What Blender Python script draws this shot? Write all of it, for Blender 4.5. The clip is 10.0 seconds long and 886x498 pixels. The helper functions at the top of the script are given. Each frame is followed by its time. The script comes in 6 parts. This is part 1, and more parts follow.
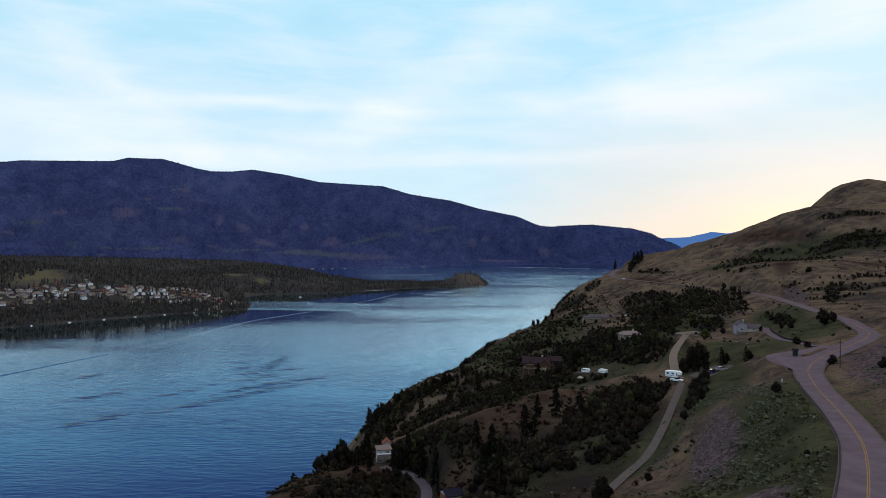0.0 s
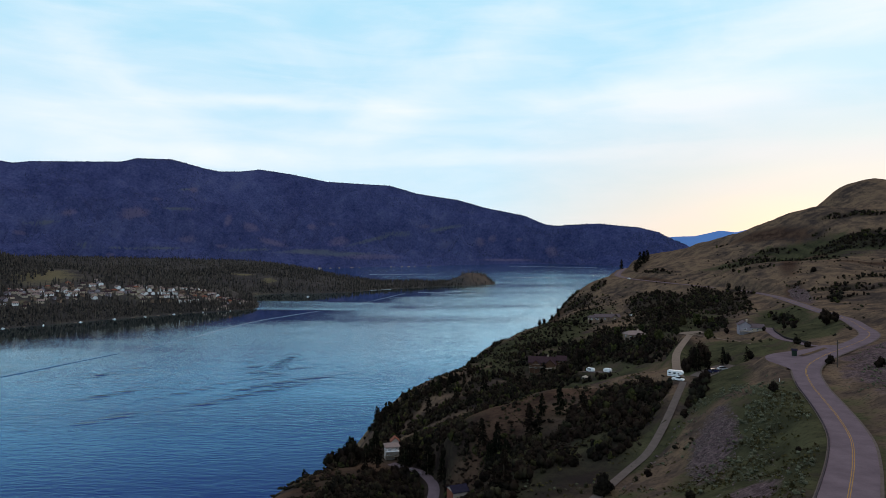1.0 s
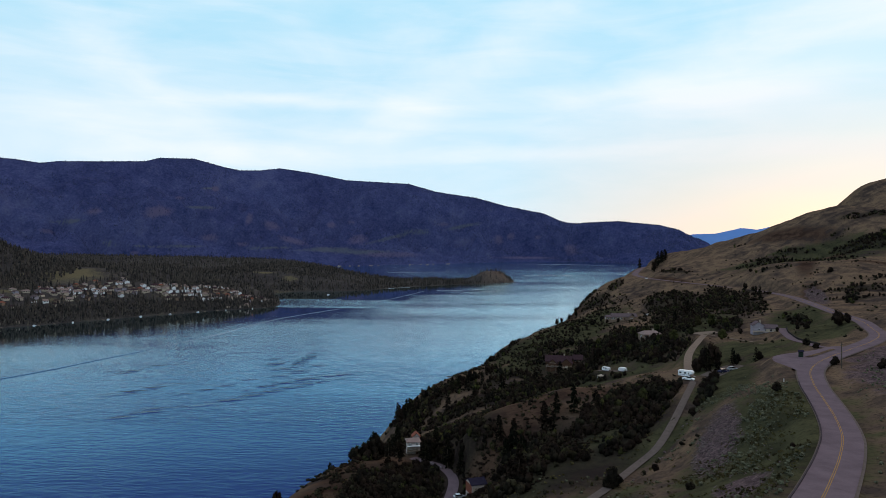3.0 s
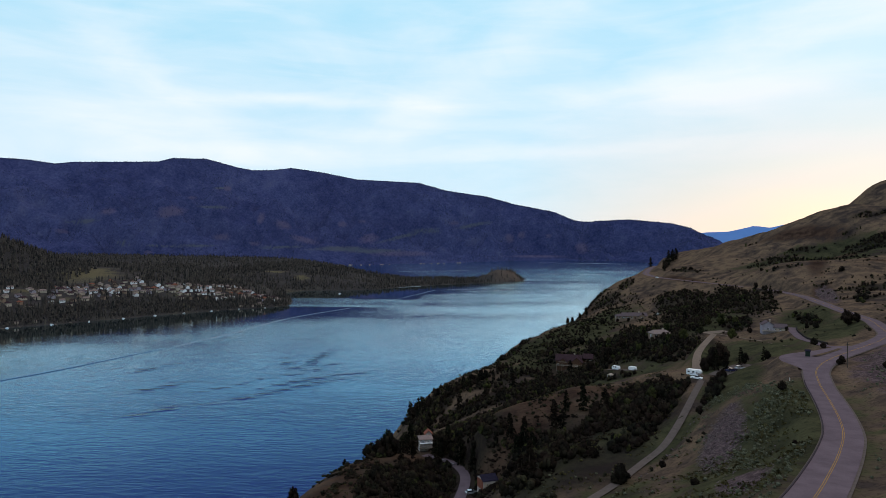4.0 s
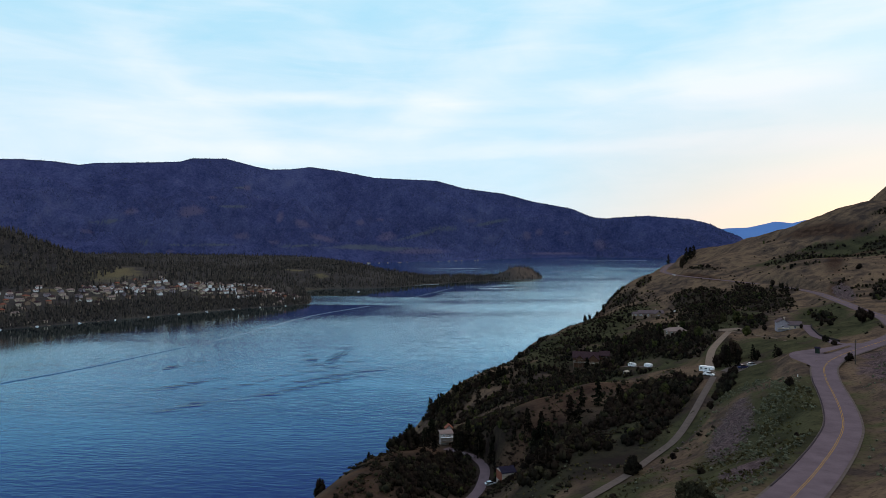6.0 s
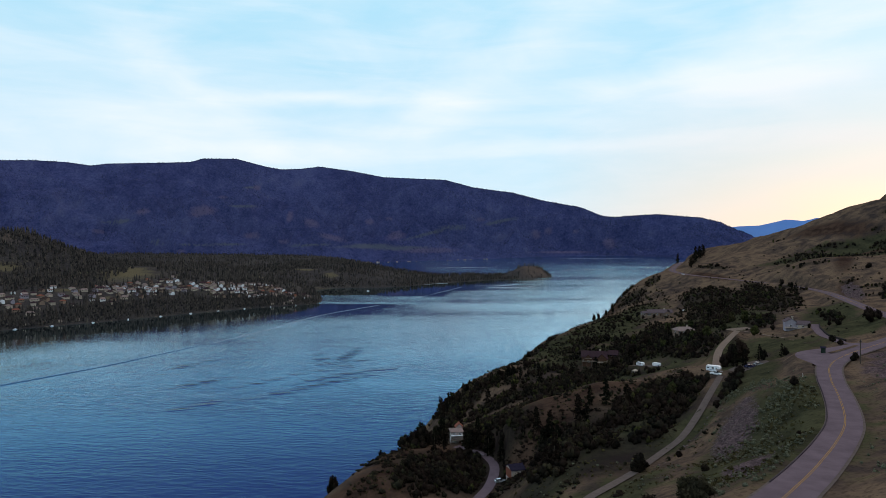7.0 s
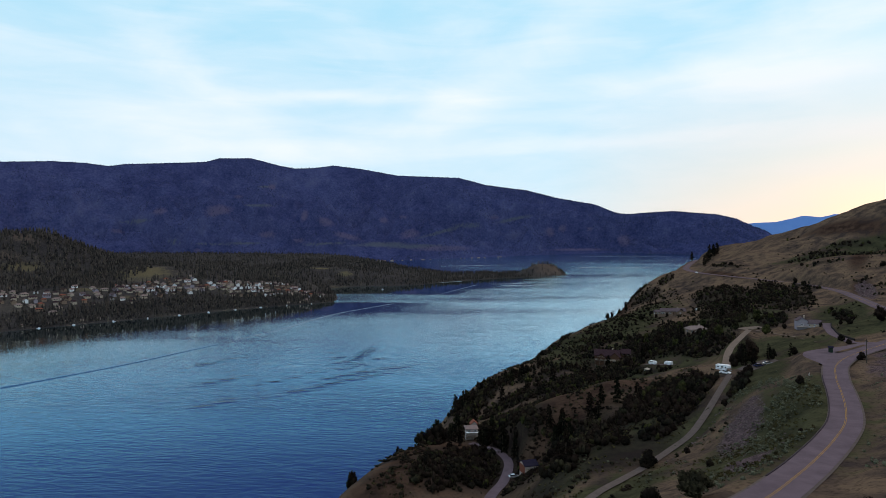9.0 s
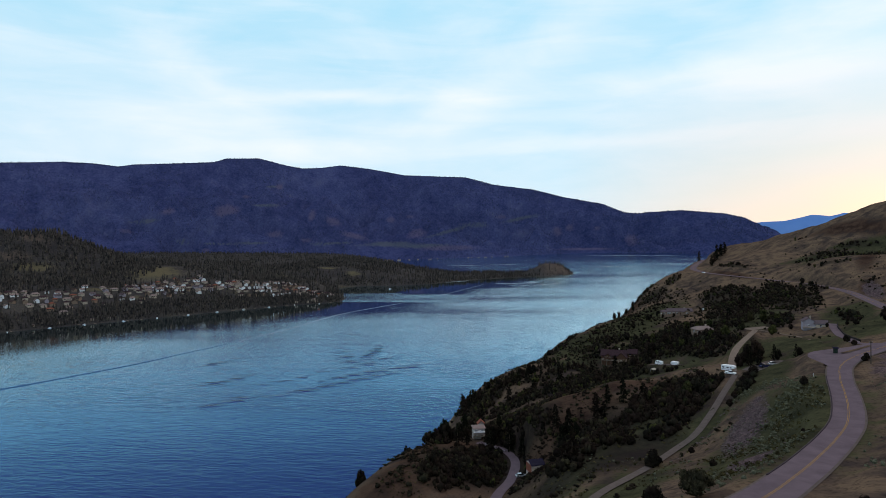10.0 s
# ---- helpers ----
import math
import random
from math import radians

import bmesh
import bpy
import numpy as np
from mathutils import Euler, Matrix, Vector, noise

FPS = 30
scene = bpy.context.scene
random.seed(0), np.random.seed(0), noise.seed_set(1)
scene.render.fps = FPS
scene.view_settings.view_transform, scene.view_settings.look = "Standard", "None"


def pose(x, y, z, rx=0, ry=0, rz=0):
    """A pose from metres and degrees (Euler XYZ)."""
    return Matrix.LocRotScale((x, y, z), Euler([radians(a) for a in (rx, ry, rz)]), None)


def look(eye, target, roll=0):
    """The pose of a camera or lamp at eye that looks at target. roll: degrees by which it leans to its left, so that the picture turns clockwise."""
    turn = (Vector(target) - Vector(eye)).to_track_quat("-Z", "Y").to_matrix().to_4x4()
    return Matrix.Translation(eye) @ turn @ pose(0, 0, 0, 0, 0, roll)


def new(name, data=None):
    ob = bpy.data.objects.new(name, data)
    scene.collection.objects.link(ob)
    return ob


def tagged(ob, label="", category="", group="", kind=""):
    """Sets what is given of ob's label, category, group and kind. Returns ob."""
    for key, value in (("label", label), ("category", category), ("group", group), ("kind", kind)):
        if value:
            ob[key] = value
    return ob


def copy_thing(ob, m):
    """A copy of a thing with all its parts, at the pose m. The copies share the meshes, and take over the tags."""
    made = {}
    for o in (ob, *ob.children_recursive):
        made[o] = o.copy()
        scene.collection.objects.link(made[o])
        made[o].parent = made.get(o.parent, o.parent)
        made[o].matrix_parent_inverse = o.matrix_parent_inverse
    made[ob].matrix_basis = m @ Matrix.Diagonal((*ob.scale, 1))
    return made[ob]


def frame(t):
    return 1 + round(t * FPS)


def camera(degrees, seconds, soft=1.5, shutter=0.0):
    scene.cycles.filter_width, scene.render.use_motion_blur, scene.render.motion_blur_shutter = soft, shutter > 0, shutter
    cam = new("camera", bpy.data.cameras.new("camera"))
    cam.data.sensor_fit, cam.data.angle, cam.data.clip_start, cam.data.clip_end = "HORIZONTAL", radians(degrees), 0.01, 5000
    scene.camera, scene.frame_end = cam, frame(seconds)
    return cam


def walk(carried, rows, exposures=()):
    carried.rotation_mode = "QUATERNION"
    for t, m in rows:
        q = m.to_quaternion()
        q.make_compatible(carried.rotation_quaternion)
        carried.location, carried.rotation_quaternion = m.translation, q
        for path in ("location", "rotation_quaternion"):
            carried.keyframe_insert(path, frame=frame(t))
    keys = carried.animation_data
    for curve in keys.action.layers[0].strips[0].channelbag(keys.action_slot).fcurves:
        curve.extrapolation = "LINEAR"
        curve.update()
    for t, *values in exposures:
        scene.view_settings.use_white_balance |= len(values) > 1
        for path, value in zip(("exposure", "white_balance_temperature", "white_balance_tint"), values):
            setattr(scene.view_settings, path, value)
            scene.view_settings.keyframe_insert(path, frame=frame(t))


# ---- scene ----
# camera: a slow flight backwards and upwards, panning towards the lake
cam = camera(69.53, 10.0, soft=0.7)
PATH = [
    (0, look((0.00, -0.00, 141.30), (-0.02, 999.99, 146.16), 0.46)),
    (0.5, look((0.10, -3.06, 141.93), (-5.20, 996.92, 146.08), 0.41)),
    (1, look((0.15, -6.07, 142.60), (-10.68, 993.86, 145.95), 0.37)),
    (1.5, look((0.19, -9.07, 143.28), (-17.21, 990.77, 145.87), 0.36)),
    (2, look((0.20, -12.04, 143.97), (-24.21, 987.66, 145.68), 0.35)),
    (2.5, look((0.18, -14.93, 144.68), (-31.58, 984.56, 145.26), 0.35)),
    (4, look((0.02, -23.18, 146.49), (-56.46, 975.22, 143.52), 0.18)),
    (4.5, look((-0.03, -25.84, 146.92), (-64.18, 972.09, 143.58), 0.11)),
    (5, look((-0.08, -28.48, 147.34), (-70.81, 969.00, 142.71), 0.03)),
    (5.5, look((-0.11, -31.11, 147.79), (-76.93, 965.92, 141.90), -0.06)),
    (7, look((-0.04, -38.52, 149.51), (-97.87, 956.64, 140.61), -0.30)),
    (7.5, look((0.04, -40.72, 150.11), (-103.55, 953.86, 140.71), -0.39)),
    (8, look((0.14, -42.82, 150.67), (-109.21, 951.13, 140.11), -0.46)),
    (8.5, look((0.26, -44.82, 151.20), (-114.36, 948.52, 139.69), -0.51)),
    (9, look((0.39, -46.68, 151.72), (-118.95, 946.10, 139.40), -0.55)),
    (9.5, look((0.54, -48.39, 152.24), (-123.79, 943.77, 139.40), -0.59)),
    (10, look((0.68, -50.00, 152.77), (-129.57, 941.39, 139.61), -0.63)),
]
walk(cam, PATH)

# world: evening sky with high cloud, the sun low behind the hill
SUN_AZ, SUN_EL = radians(33), radians(5)


def node(nt, kind, **inputs):
    n = nt.nodes.new(kind)
    for k, v in inputs.items():
        n.inputs[k.replace("_", " ")].default_value = v
    return n


def math_node(nt, op, a, b=None, c=None):
    n = nt.nodes.new("ShaderNodeMath")
    n.operation = op
    for i, v in enumerate((a, b, c)):
        if v is None:
            continue
        if isinstance(v, (int, float)):
            n.inputs[i].default_value = v
        else:
            nt.links.new(v, n.inputs[i])
    return n.outputs[0]


def mix_col(nt, fac, a, b, blend="MIX"):
    n = nt.nodes.new("ShaderNodeMix")
    n.data_type, n.blend_type = "RGBA", blend
    for sock, v in ((n.inputs[0], fac), (n.inputs[6], a), (n.inputs[7], b)):
        if isinstance(v, (int, float)):
            sock.default_value = v
        elif isinstance(v, tuple):
            sock.default_value = (*v, 1) if len(v) == 3 else v
        else:
            nt.links.new(v, sock)
    return n.outputs[2]


def ramp(nt, fac, stops):
    n = nt.nodes.new("ShaderNodeValToRGB")
    el = n.color_ramp.elements
    while len(el) < len(stops):
        el.new(0.5)
    for e, (p, c) in zip(el, stops):
        e.position = p
        e.color = (c, c, c, 1) if isinstance(c, (int, float)) else (*c, 1)
    nt.links.new(fac, n.inputs[0])
    return n.outputs[0]


def noise_tex(nt, vec, scale, detail=4, rough=0.55, distort=0.0):
    n = node(nt, "ShaderNodeTexNoise", Scale=scale, Detail=detail, Roughness=rough, Distortion=distort)
    nt.links.new(vec, n.inputs["Vector"])
    return n.outputs["Fac"]


world = bpy.data.worlds.new("evening_sky")
scene.world = world
world.use_nodes = True
wt = world.node_tree
wt.nodes.clear()
sky = wt.nodes.new("ShaderNodeTexSky")
sky.sky_type, sky.sun_disc = "NISHITA", False
sky.sun_elevation, sky.sun_rotation = SUN_EL, SUN_AZ
sky.air_density, sky.dust_density, sky.ozone_density = 1.0, 0.6, 1.5
tc = wt.nodes.new("ShaderNodeTexCoord")
sep = wt.nodes.new("ShaderNodeSeparateXYZ")
wt.links.new(tc.outputs["Generated"], sep.inputs[0])
X, Y, Z = sep.outputs
zc = math_node(wt, "MAXIMUM", Z, 0.0)
den = math_node(wt, "ADD", zc, 0.16)
comb = wt.nodes.new("ShaderNodeCombineXYZ")
wt.links.new(math_node(wt, "DIVIDE", X, den), comb.inputs[0])
wt.links.new(math_node(wt, "DIVIDE", Y, den), comb.inputs[1])
mp = node(wt, "ShaderNodeMapping", Scale=(0.36, 1.0, 1.0), Rotation=(0, 0, radians(2)), Location=(3.1, 1.7, 0))
wt.links.new(comb.outputs[0], mp.inputs[0])
wisps = noise_tex(wt, mp.outputs[0], 2.1, 8, 0.6, 0.5)
broad = noise_tex(wt, comb.outputs[0], 0.55, 3, 0.5)
cover = math_node(wt, "ADD", math_node(wt, "MULTIPLY", wisps, 0.75), math_node(wt, "MULTIPLY", broad, 0.45))
right = ramp(wt, X, [(0.15, 0.0), (0.60, 0.16)])
cover = math_node(wt, "ADD", cover, right)
haze_cover = ramp(wt, cover, [(0.50, 0.0), (0.74, 1.0)])
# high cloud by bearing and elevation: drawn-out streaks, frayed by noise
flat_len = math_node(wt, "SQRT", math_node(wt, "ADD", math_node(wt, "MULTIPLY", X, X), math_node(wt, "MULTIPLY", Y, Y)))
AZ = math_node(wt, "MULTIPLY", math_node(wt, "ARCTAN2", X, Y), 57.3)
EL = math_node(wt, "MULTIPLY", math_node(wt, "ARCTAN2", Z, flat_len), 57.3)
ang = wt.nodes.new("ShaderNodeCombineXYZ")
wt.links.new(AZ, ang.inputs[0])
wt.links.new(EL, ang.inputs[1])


def sky_noise(sx, sy, turn, scale, detail, warp, at):
    q = node(wt, "ShaderNodeMapping", Scale=(sx, sy, 1), Rotation=(0, 0, radians(turn)), Location=(at, at * 0.7, 0))
    wt.links.new(ang.outputs[0], q.inputs[0])
    return noise_tex(wt, q.outputs[0], scale, detail, 0.55, warp)


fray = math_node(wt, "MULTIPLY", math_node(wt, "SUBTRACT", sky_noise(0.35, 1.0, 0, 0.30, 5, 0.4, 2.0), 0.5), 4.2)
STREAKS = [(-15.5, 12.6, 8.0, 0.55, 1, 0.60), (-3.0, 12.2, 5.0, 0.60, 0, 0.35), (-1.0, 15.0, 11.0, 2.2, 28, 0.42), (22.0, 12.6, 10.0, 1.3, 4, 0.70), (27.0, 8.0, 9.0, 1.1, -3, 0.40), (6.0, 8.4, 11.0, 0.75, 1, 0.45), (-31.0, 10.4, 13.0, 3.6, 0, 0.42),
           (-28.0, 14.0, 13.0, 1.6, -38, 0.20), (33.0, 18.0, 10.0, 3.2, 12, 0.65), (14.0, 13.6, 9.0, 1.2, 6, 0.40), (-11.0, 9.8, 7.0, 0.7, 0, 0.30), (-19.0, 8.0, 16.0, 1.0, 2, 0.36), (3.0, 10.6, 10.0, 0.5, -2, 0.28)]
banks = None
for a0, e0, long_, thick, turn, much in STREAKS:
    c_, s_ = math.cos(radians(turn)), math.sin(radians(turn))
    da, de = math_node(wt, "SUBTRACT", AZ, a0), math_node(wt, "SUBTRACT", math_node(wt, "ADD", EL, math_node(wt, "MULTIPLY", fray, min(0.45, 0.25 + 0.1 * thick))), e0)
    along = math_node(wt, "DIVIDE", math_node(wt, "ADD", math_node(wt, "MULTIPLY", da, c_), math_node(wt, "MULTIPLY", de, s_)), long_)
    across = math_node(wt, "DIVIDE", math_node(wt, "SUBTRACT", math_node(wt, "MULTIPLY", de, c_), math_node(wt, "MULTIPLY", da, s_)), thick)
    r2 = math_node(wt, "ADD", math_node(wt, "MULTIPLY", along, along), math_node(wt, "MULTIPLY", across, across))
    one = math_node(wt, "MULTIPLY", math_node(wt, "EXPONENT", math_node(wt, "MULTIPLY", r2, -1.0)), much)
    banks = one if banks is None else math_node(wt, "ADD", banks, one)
soft_veil = math_node(wt, "MULTIPLY", ramp(wt, sky_noise(0.5, 1.0, 24, 0.16, 5, 0.6, 5.0), [(0.34, 0.0), (0.74, 1.0)]), 0.38)
streaky = math_node(wt, "MULTIPLY", ramp(wt, sky_noise(0.16, 1.0, 3, 0.55, 6, 0.5, 9.0), [(0.40, 0.0), (0.70, 1.0)]), 0.26)
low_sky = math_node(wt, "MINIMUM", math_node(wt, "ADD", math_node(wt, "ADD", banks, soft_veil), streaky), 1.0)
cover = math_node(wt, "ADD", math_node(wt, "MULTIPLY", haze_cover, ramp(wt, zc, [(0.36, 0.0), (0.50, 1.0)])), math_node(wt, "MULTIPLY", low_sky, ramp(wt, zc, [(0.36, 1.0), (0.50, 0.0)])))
# glow of the low sun on the cloud towards the right-hand horizon
glow_dir = (math.sin(SUN_AZ), math.cos(SUN_AZ), 0.0)
gx = math_node(wt, "ADD", math_node(wt, "MULTIPLY", X, glow_dir[0]), math_node(wt, "MULTIPLY", Y, glow_dir[1]))
side = ramp(wt, gx, [(0.86, 0.0), (1.0, 1.0)])
low = ramp(wt, zc, [(0.03, 1.0), (0.24, 0.0)])
warm = math_node(wt, "MULTIPLY", side, low)
cloud = mix_col(wt, warm, (0.95, 1.0, 1.05), (0.99, 0.82, 0.73))
blue = mix_col(wt, ramp(wt, zc, [(0.02, 0.0), (0.40, 1.0)]), (0.68, 0.92, 1.10), (0.44, 0.87, 1.11))
blue = mix_col(wt, ramp(wt, zc, [(0.45, 0.0), (0.75, 1.0)]), blue, (0.55, 0.64, 0.90))
blue = mix_col(wt, math_node(wt, "MULTIPLY", warm, 0.85), blue, (0.94, 0.75, 0.60))
nish = mix_col(wt, 1.0, sky.outputs[0], (0.10, 0.10, 0.10), "MULTIPLY")
air = mix_col(wt, 0.85, nish, blue)
total = mix_col(wt, math_node(wt, "MULTIPLY", cover, 0.85), air, cloud)
bg = node(wt, "ShaderNodeBackground", Strength=1.0)
wt.links.new(total, bg.inputs[0])
wo = wt.nodes.new("ShaderNodeOutputWorld")
wt.links.new(bg.outputs[0], wo.inputs[0])

sun = new("sun", bpy.data.lights.new("sun", "SUN"))
sun.data.energy, sun.data.angle, sun.data.color = 0.9, radians(30), (1.0, 0.70, 0.48)
sun_to = Vector((math.sin(SUN_AZ) * math.cos(radians(22)), math.cos(SUN_AZ) * math.cos(radians(22)), math.sin(radians(22))))
sun.matrix_world = look((0, 0, 600), Vector((0, 0, 600)) - sun_to)


# materials
def material(name):
    m = bpy.data.materials.new(name)
    m.use_nodes = True
    nt = m.node_tree
    bsdf = nt.nodes["Principled BSDF"]
    bsdf.inputs["Specular IOR Level"].default_value = 0.0
    return m, nt, bsdf


def coords(nt, kind="Object"):
    return nt.nodes.new("ShaderNodeTexCoord").outputs[kind]


def bump(nt, bsdf, height, strength, distance):
    b = node(nt, "ShaderNodeBump", Strength=strength, Distance=distance)
    nt.links.new(height, b.inputs["Height"])
    nt.links.new(b.outputs[0], bsdf.inputs["Normal"])


def plain(name, a, b, scale=4.0, rough=0.8, metal=0.0, rel=0.3, dist=0.02):
    """Two-tone surface with grain at two scales."""
    m, nt, bsdf = material(name)
    v = coords(nt)
    n1, n2 = noise_tex(nt, v, scale, 5), noise_tex(nt, v, scale * 9, 3)
    f = math_node(nt, "ADD", math_node(nt, "MULTIPLY", n1, 0.65), math_node(nt, "MULTIPLY", n2, 0.35))
    nt.links.new(mix_col(nt, ramp(nt, f, [(0.32, 0.0), (0.68, 1.0)]), a, b), bsdf.inputs["Base Color"])
    bsdf.inputs["Roughness"].default_value = rough
    bsdf.inputs["Specular IOR Level"].default_value = 0.5 if rough < 0.6 else 0.0
    bsdf.inputs["Metallic"].default_value = metal
    bump(nt, bsdf, f, rel, dist)
    return m


def ground_material():
    m, nt, bsdf = material("hillside_ground")
    v = coords(nt)
    big, mid, fine = noise_tex(nt, v, 0.02, 4), noise_tex(nt, v, 0.11, 5, 0.6), noise_tex(nt, v, 0.9, 5, 0.65)
    f = math_node(nt, "ADD", math_node(nt, "MULTIPLY", big, 0.4), math_node(nt, "MULTIPLY", mid, 0.6))
    dry = mix_col(nt, ramp(nt, f, [(0.40, 0.0), (0.58, 1.0)]), (0.043, 0.032, 0.028), (0.138, 0.092, 0.060))
    green = mix_col(nt, ramp(nt, mid, [(0.35, 0.0), (0.65, 1.0)]), (0.025, 0.025, 0.015), (0.057, 0.055, 0.029))
    scree = mix_col(nt, ramp(nt, noise_tex(nt, v, 0.7, 8, 0.75), [(0.4, 0.0), (0.62, 1.0)]), (0.036, 0.025, 0.027), (0.120, 0.084, 0.086))
    ga = nt.nodes.new("ShaderNodeAttribute")
    ga.attribute_name = "cover"
    s = nt.nodes.new("ShaderNodeSeparateXYZ")
    nt.links.new(ga.outputs["Vector"], s.inputs[0])
    edge = math_node(nt, "MULTIPLY", math_node(nt, "SUBTRACT", mid, 0.5), 1.6)
    gmask = ramp(nt, math_node(nt, "ADD", s.outputs[0], edge), [(0.3, 0.0), (0.62, 1.0)])
    smask = ramp(nt, math_node(nt, "ADD", s.outputs[1], edge), [(0.35, 0.0), (0.6, 1.0)])
    red = ramp(nt, math_node(nt, "ADD", s.outputs[2], edge), [(0.3, 0.0), (0.8, 1.0)])
    c = mix_col(nt, gmask, dry, green)
    c = mix_col(nt, red, c, mix_col(nt, ramp(nt, mid, [(0.4, 0.0), (0.6, 1.0)]), (0.030, 0.018, 0.014), (0.066, 0.040, 0.028)))
    c = mix_col(nt, smask, c, scree)
    # dark brown tone mixed in by the mask, with uneven edges
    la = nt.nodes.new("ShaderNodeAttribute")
    la.attribute_name = "dark_ground"
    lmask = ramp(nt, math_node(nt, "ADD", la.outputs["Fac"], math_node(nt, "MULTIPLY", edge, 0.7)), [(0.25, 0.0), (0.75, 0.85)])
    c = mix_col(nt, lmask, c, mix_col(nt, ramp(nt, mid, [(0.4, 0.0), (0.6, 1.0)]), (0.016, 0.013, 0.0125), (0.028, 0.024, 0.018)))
    c = mix_col(nt, ramp(nt, fine, [(0.36, 0.50), (0.50, 0.0)]), c, (0.014, 0.012, 0.010))
    nt.links.new(c, bsdf.inputs["Base Color"])
    bsdf.inputs["Roughness"].default_value = 0.95
    h = math_node(nt, "ADD", math_node(nt, "MULTIPLY", fine, 0.5), mid)
    bump(nt, bsdf, h, 0.3, 0.45)
    return m


def water_material():
    m, nt, bsdf = material("lake_water")
    v = coords(nt)
    def waves(sx, sy, rot, scale, detail):
        q = node(nt, "ShaderNodeMapping", Scale=(sx, sy, 1), Rotation=(0, 0, radians(rot)))
        nt.links.new(v, q.inputs[0])
        return noise_tex(nt, q.outputs[0], scale, detail, 0.5, 0.3)
    a = math_node(nt, "MULTIPLY", waves(0.32, 1.0, 20, 0.26, 5), 0.85)
    b = waves(0.5, 1.0, 12, 0.05, 2)
    gust = waves(0.22, 1.0, 62, 0.0065, 4)
    ra = nt.nodes.new("ShaderNodeAttribute")
    ra.attribute_name = "ripple"
    wv = node(nt, "ShaderNodeTexWave", Scale=0.024, Distortion=1.6, Detail=1.0)
    wm = node(nt, "ShaderNodeMapping", Rotation=(0, 0, radians(70)))
    nt.links.new(v, wm.inputs[0])
    nt.links.new(wm.outputs[0], wv.inputs[0])
    a = math_node(nt, "ADD", a, math_node(nt, "MULTIPLY", math_node(nt, "MULTIPLY", wv.outputs["Fac"], ra.outputs["Fac"]), 2.0))
    b_ = node(nt, "ShaderNodeBump", Strength=0.8, Distance=0.75)
    nt.links.new(math_node(nt, "ADD", a, math_node(nt, "MULTIPLY", b, 1.0)), b_.inputs["Height"])
    ca = nt.nodes.new("ShaderNodeAttribute")
    ca.attribute_name = "chop"
    nt.links.new(math_node(nt, "MULTIPLY", ca.outputs["Fac"], ramp(nt, gust, [(0.36, 0.6), (0.64, 1.3)])), b_.inputs["Strength"])
    deep = node(nt, "ShaderNodeBsdfDiffuse", Color=(0.011, 0.014, 0.108, 1))
    shine = node(nt, "ShaderNodeBsdfGlossy", Color=(0.59, 0.87, 1.0, 1))
    calm = math_node(nt, "MINIMUM", math_node(nt, "MULTIPLY", ca.outputs["Fac"], 1.6), 1.0)
    nt.links.new(math_node(nt, "MULTIPLY", ramp(nt, gust, [(0.35, 0.12), (0.65, 0.20)]), calm), shine.inputs["Roughness"])
    fres = node(nt, "ShaderNodeFresnel", IOR=1.33)
    for n in (shine, fres):
        nt.links.new(b_.outputs[0], n.inputs["Normal"])
    fac = math_node(nt, "MINIMUM", math_node(nt, "MULTIPLY", math_node(nt, "POWER", fres.outputs[0], 2.35), 8.3), 1.0)
    nt.links.new(mix_col(nt, ramp(nt, fac, [(0.35, 0.0), (1.0, 1.0)]), (0.39, 0.81, 1.0), (0.79, 0.95, 1.0)), shine.inputs["Color"])
    mixer = nt.nodes.new("ShaderNodeMixShader")
    nt.links.new(fac, mixer.inputs[0])
    nt.links.new(deep.outputs[0], mixer.inputs[1])
    nt.links.new(shine.outputs[0], mixer.inputs[2])
    nt.links.new(mixer.outputs[0], nt.nodes["Material Output"].inputs[0])
    nt.nodes.remove(bsdf)
    return m


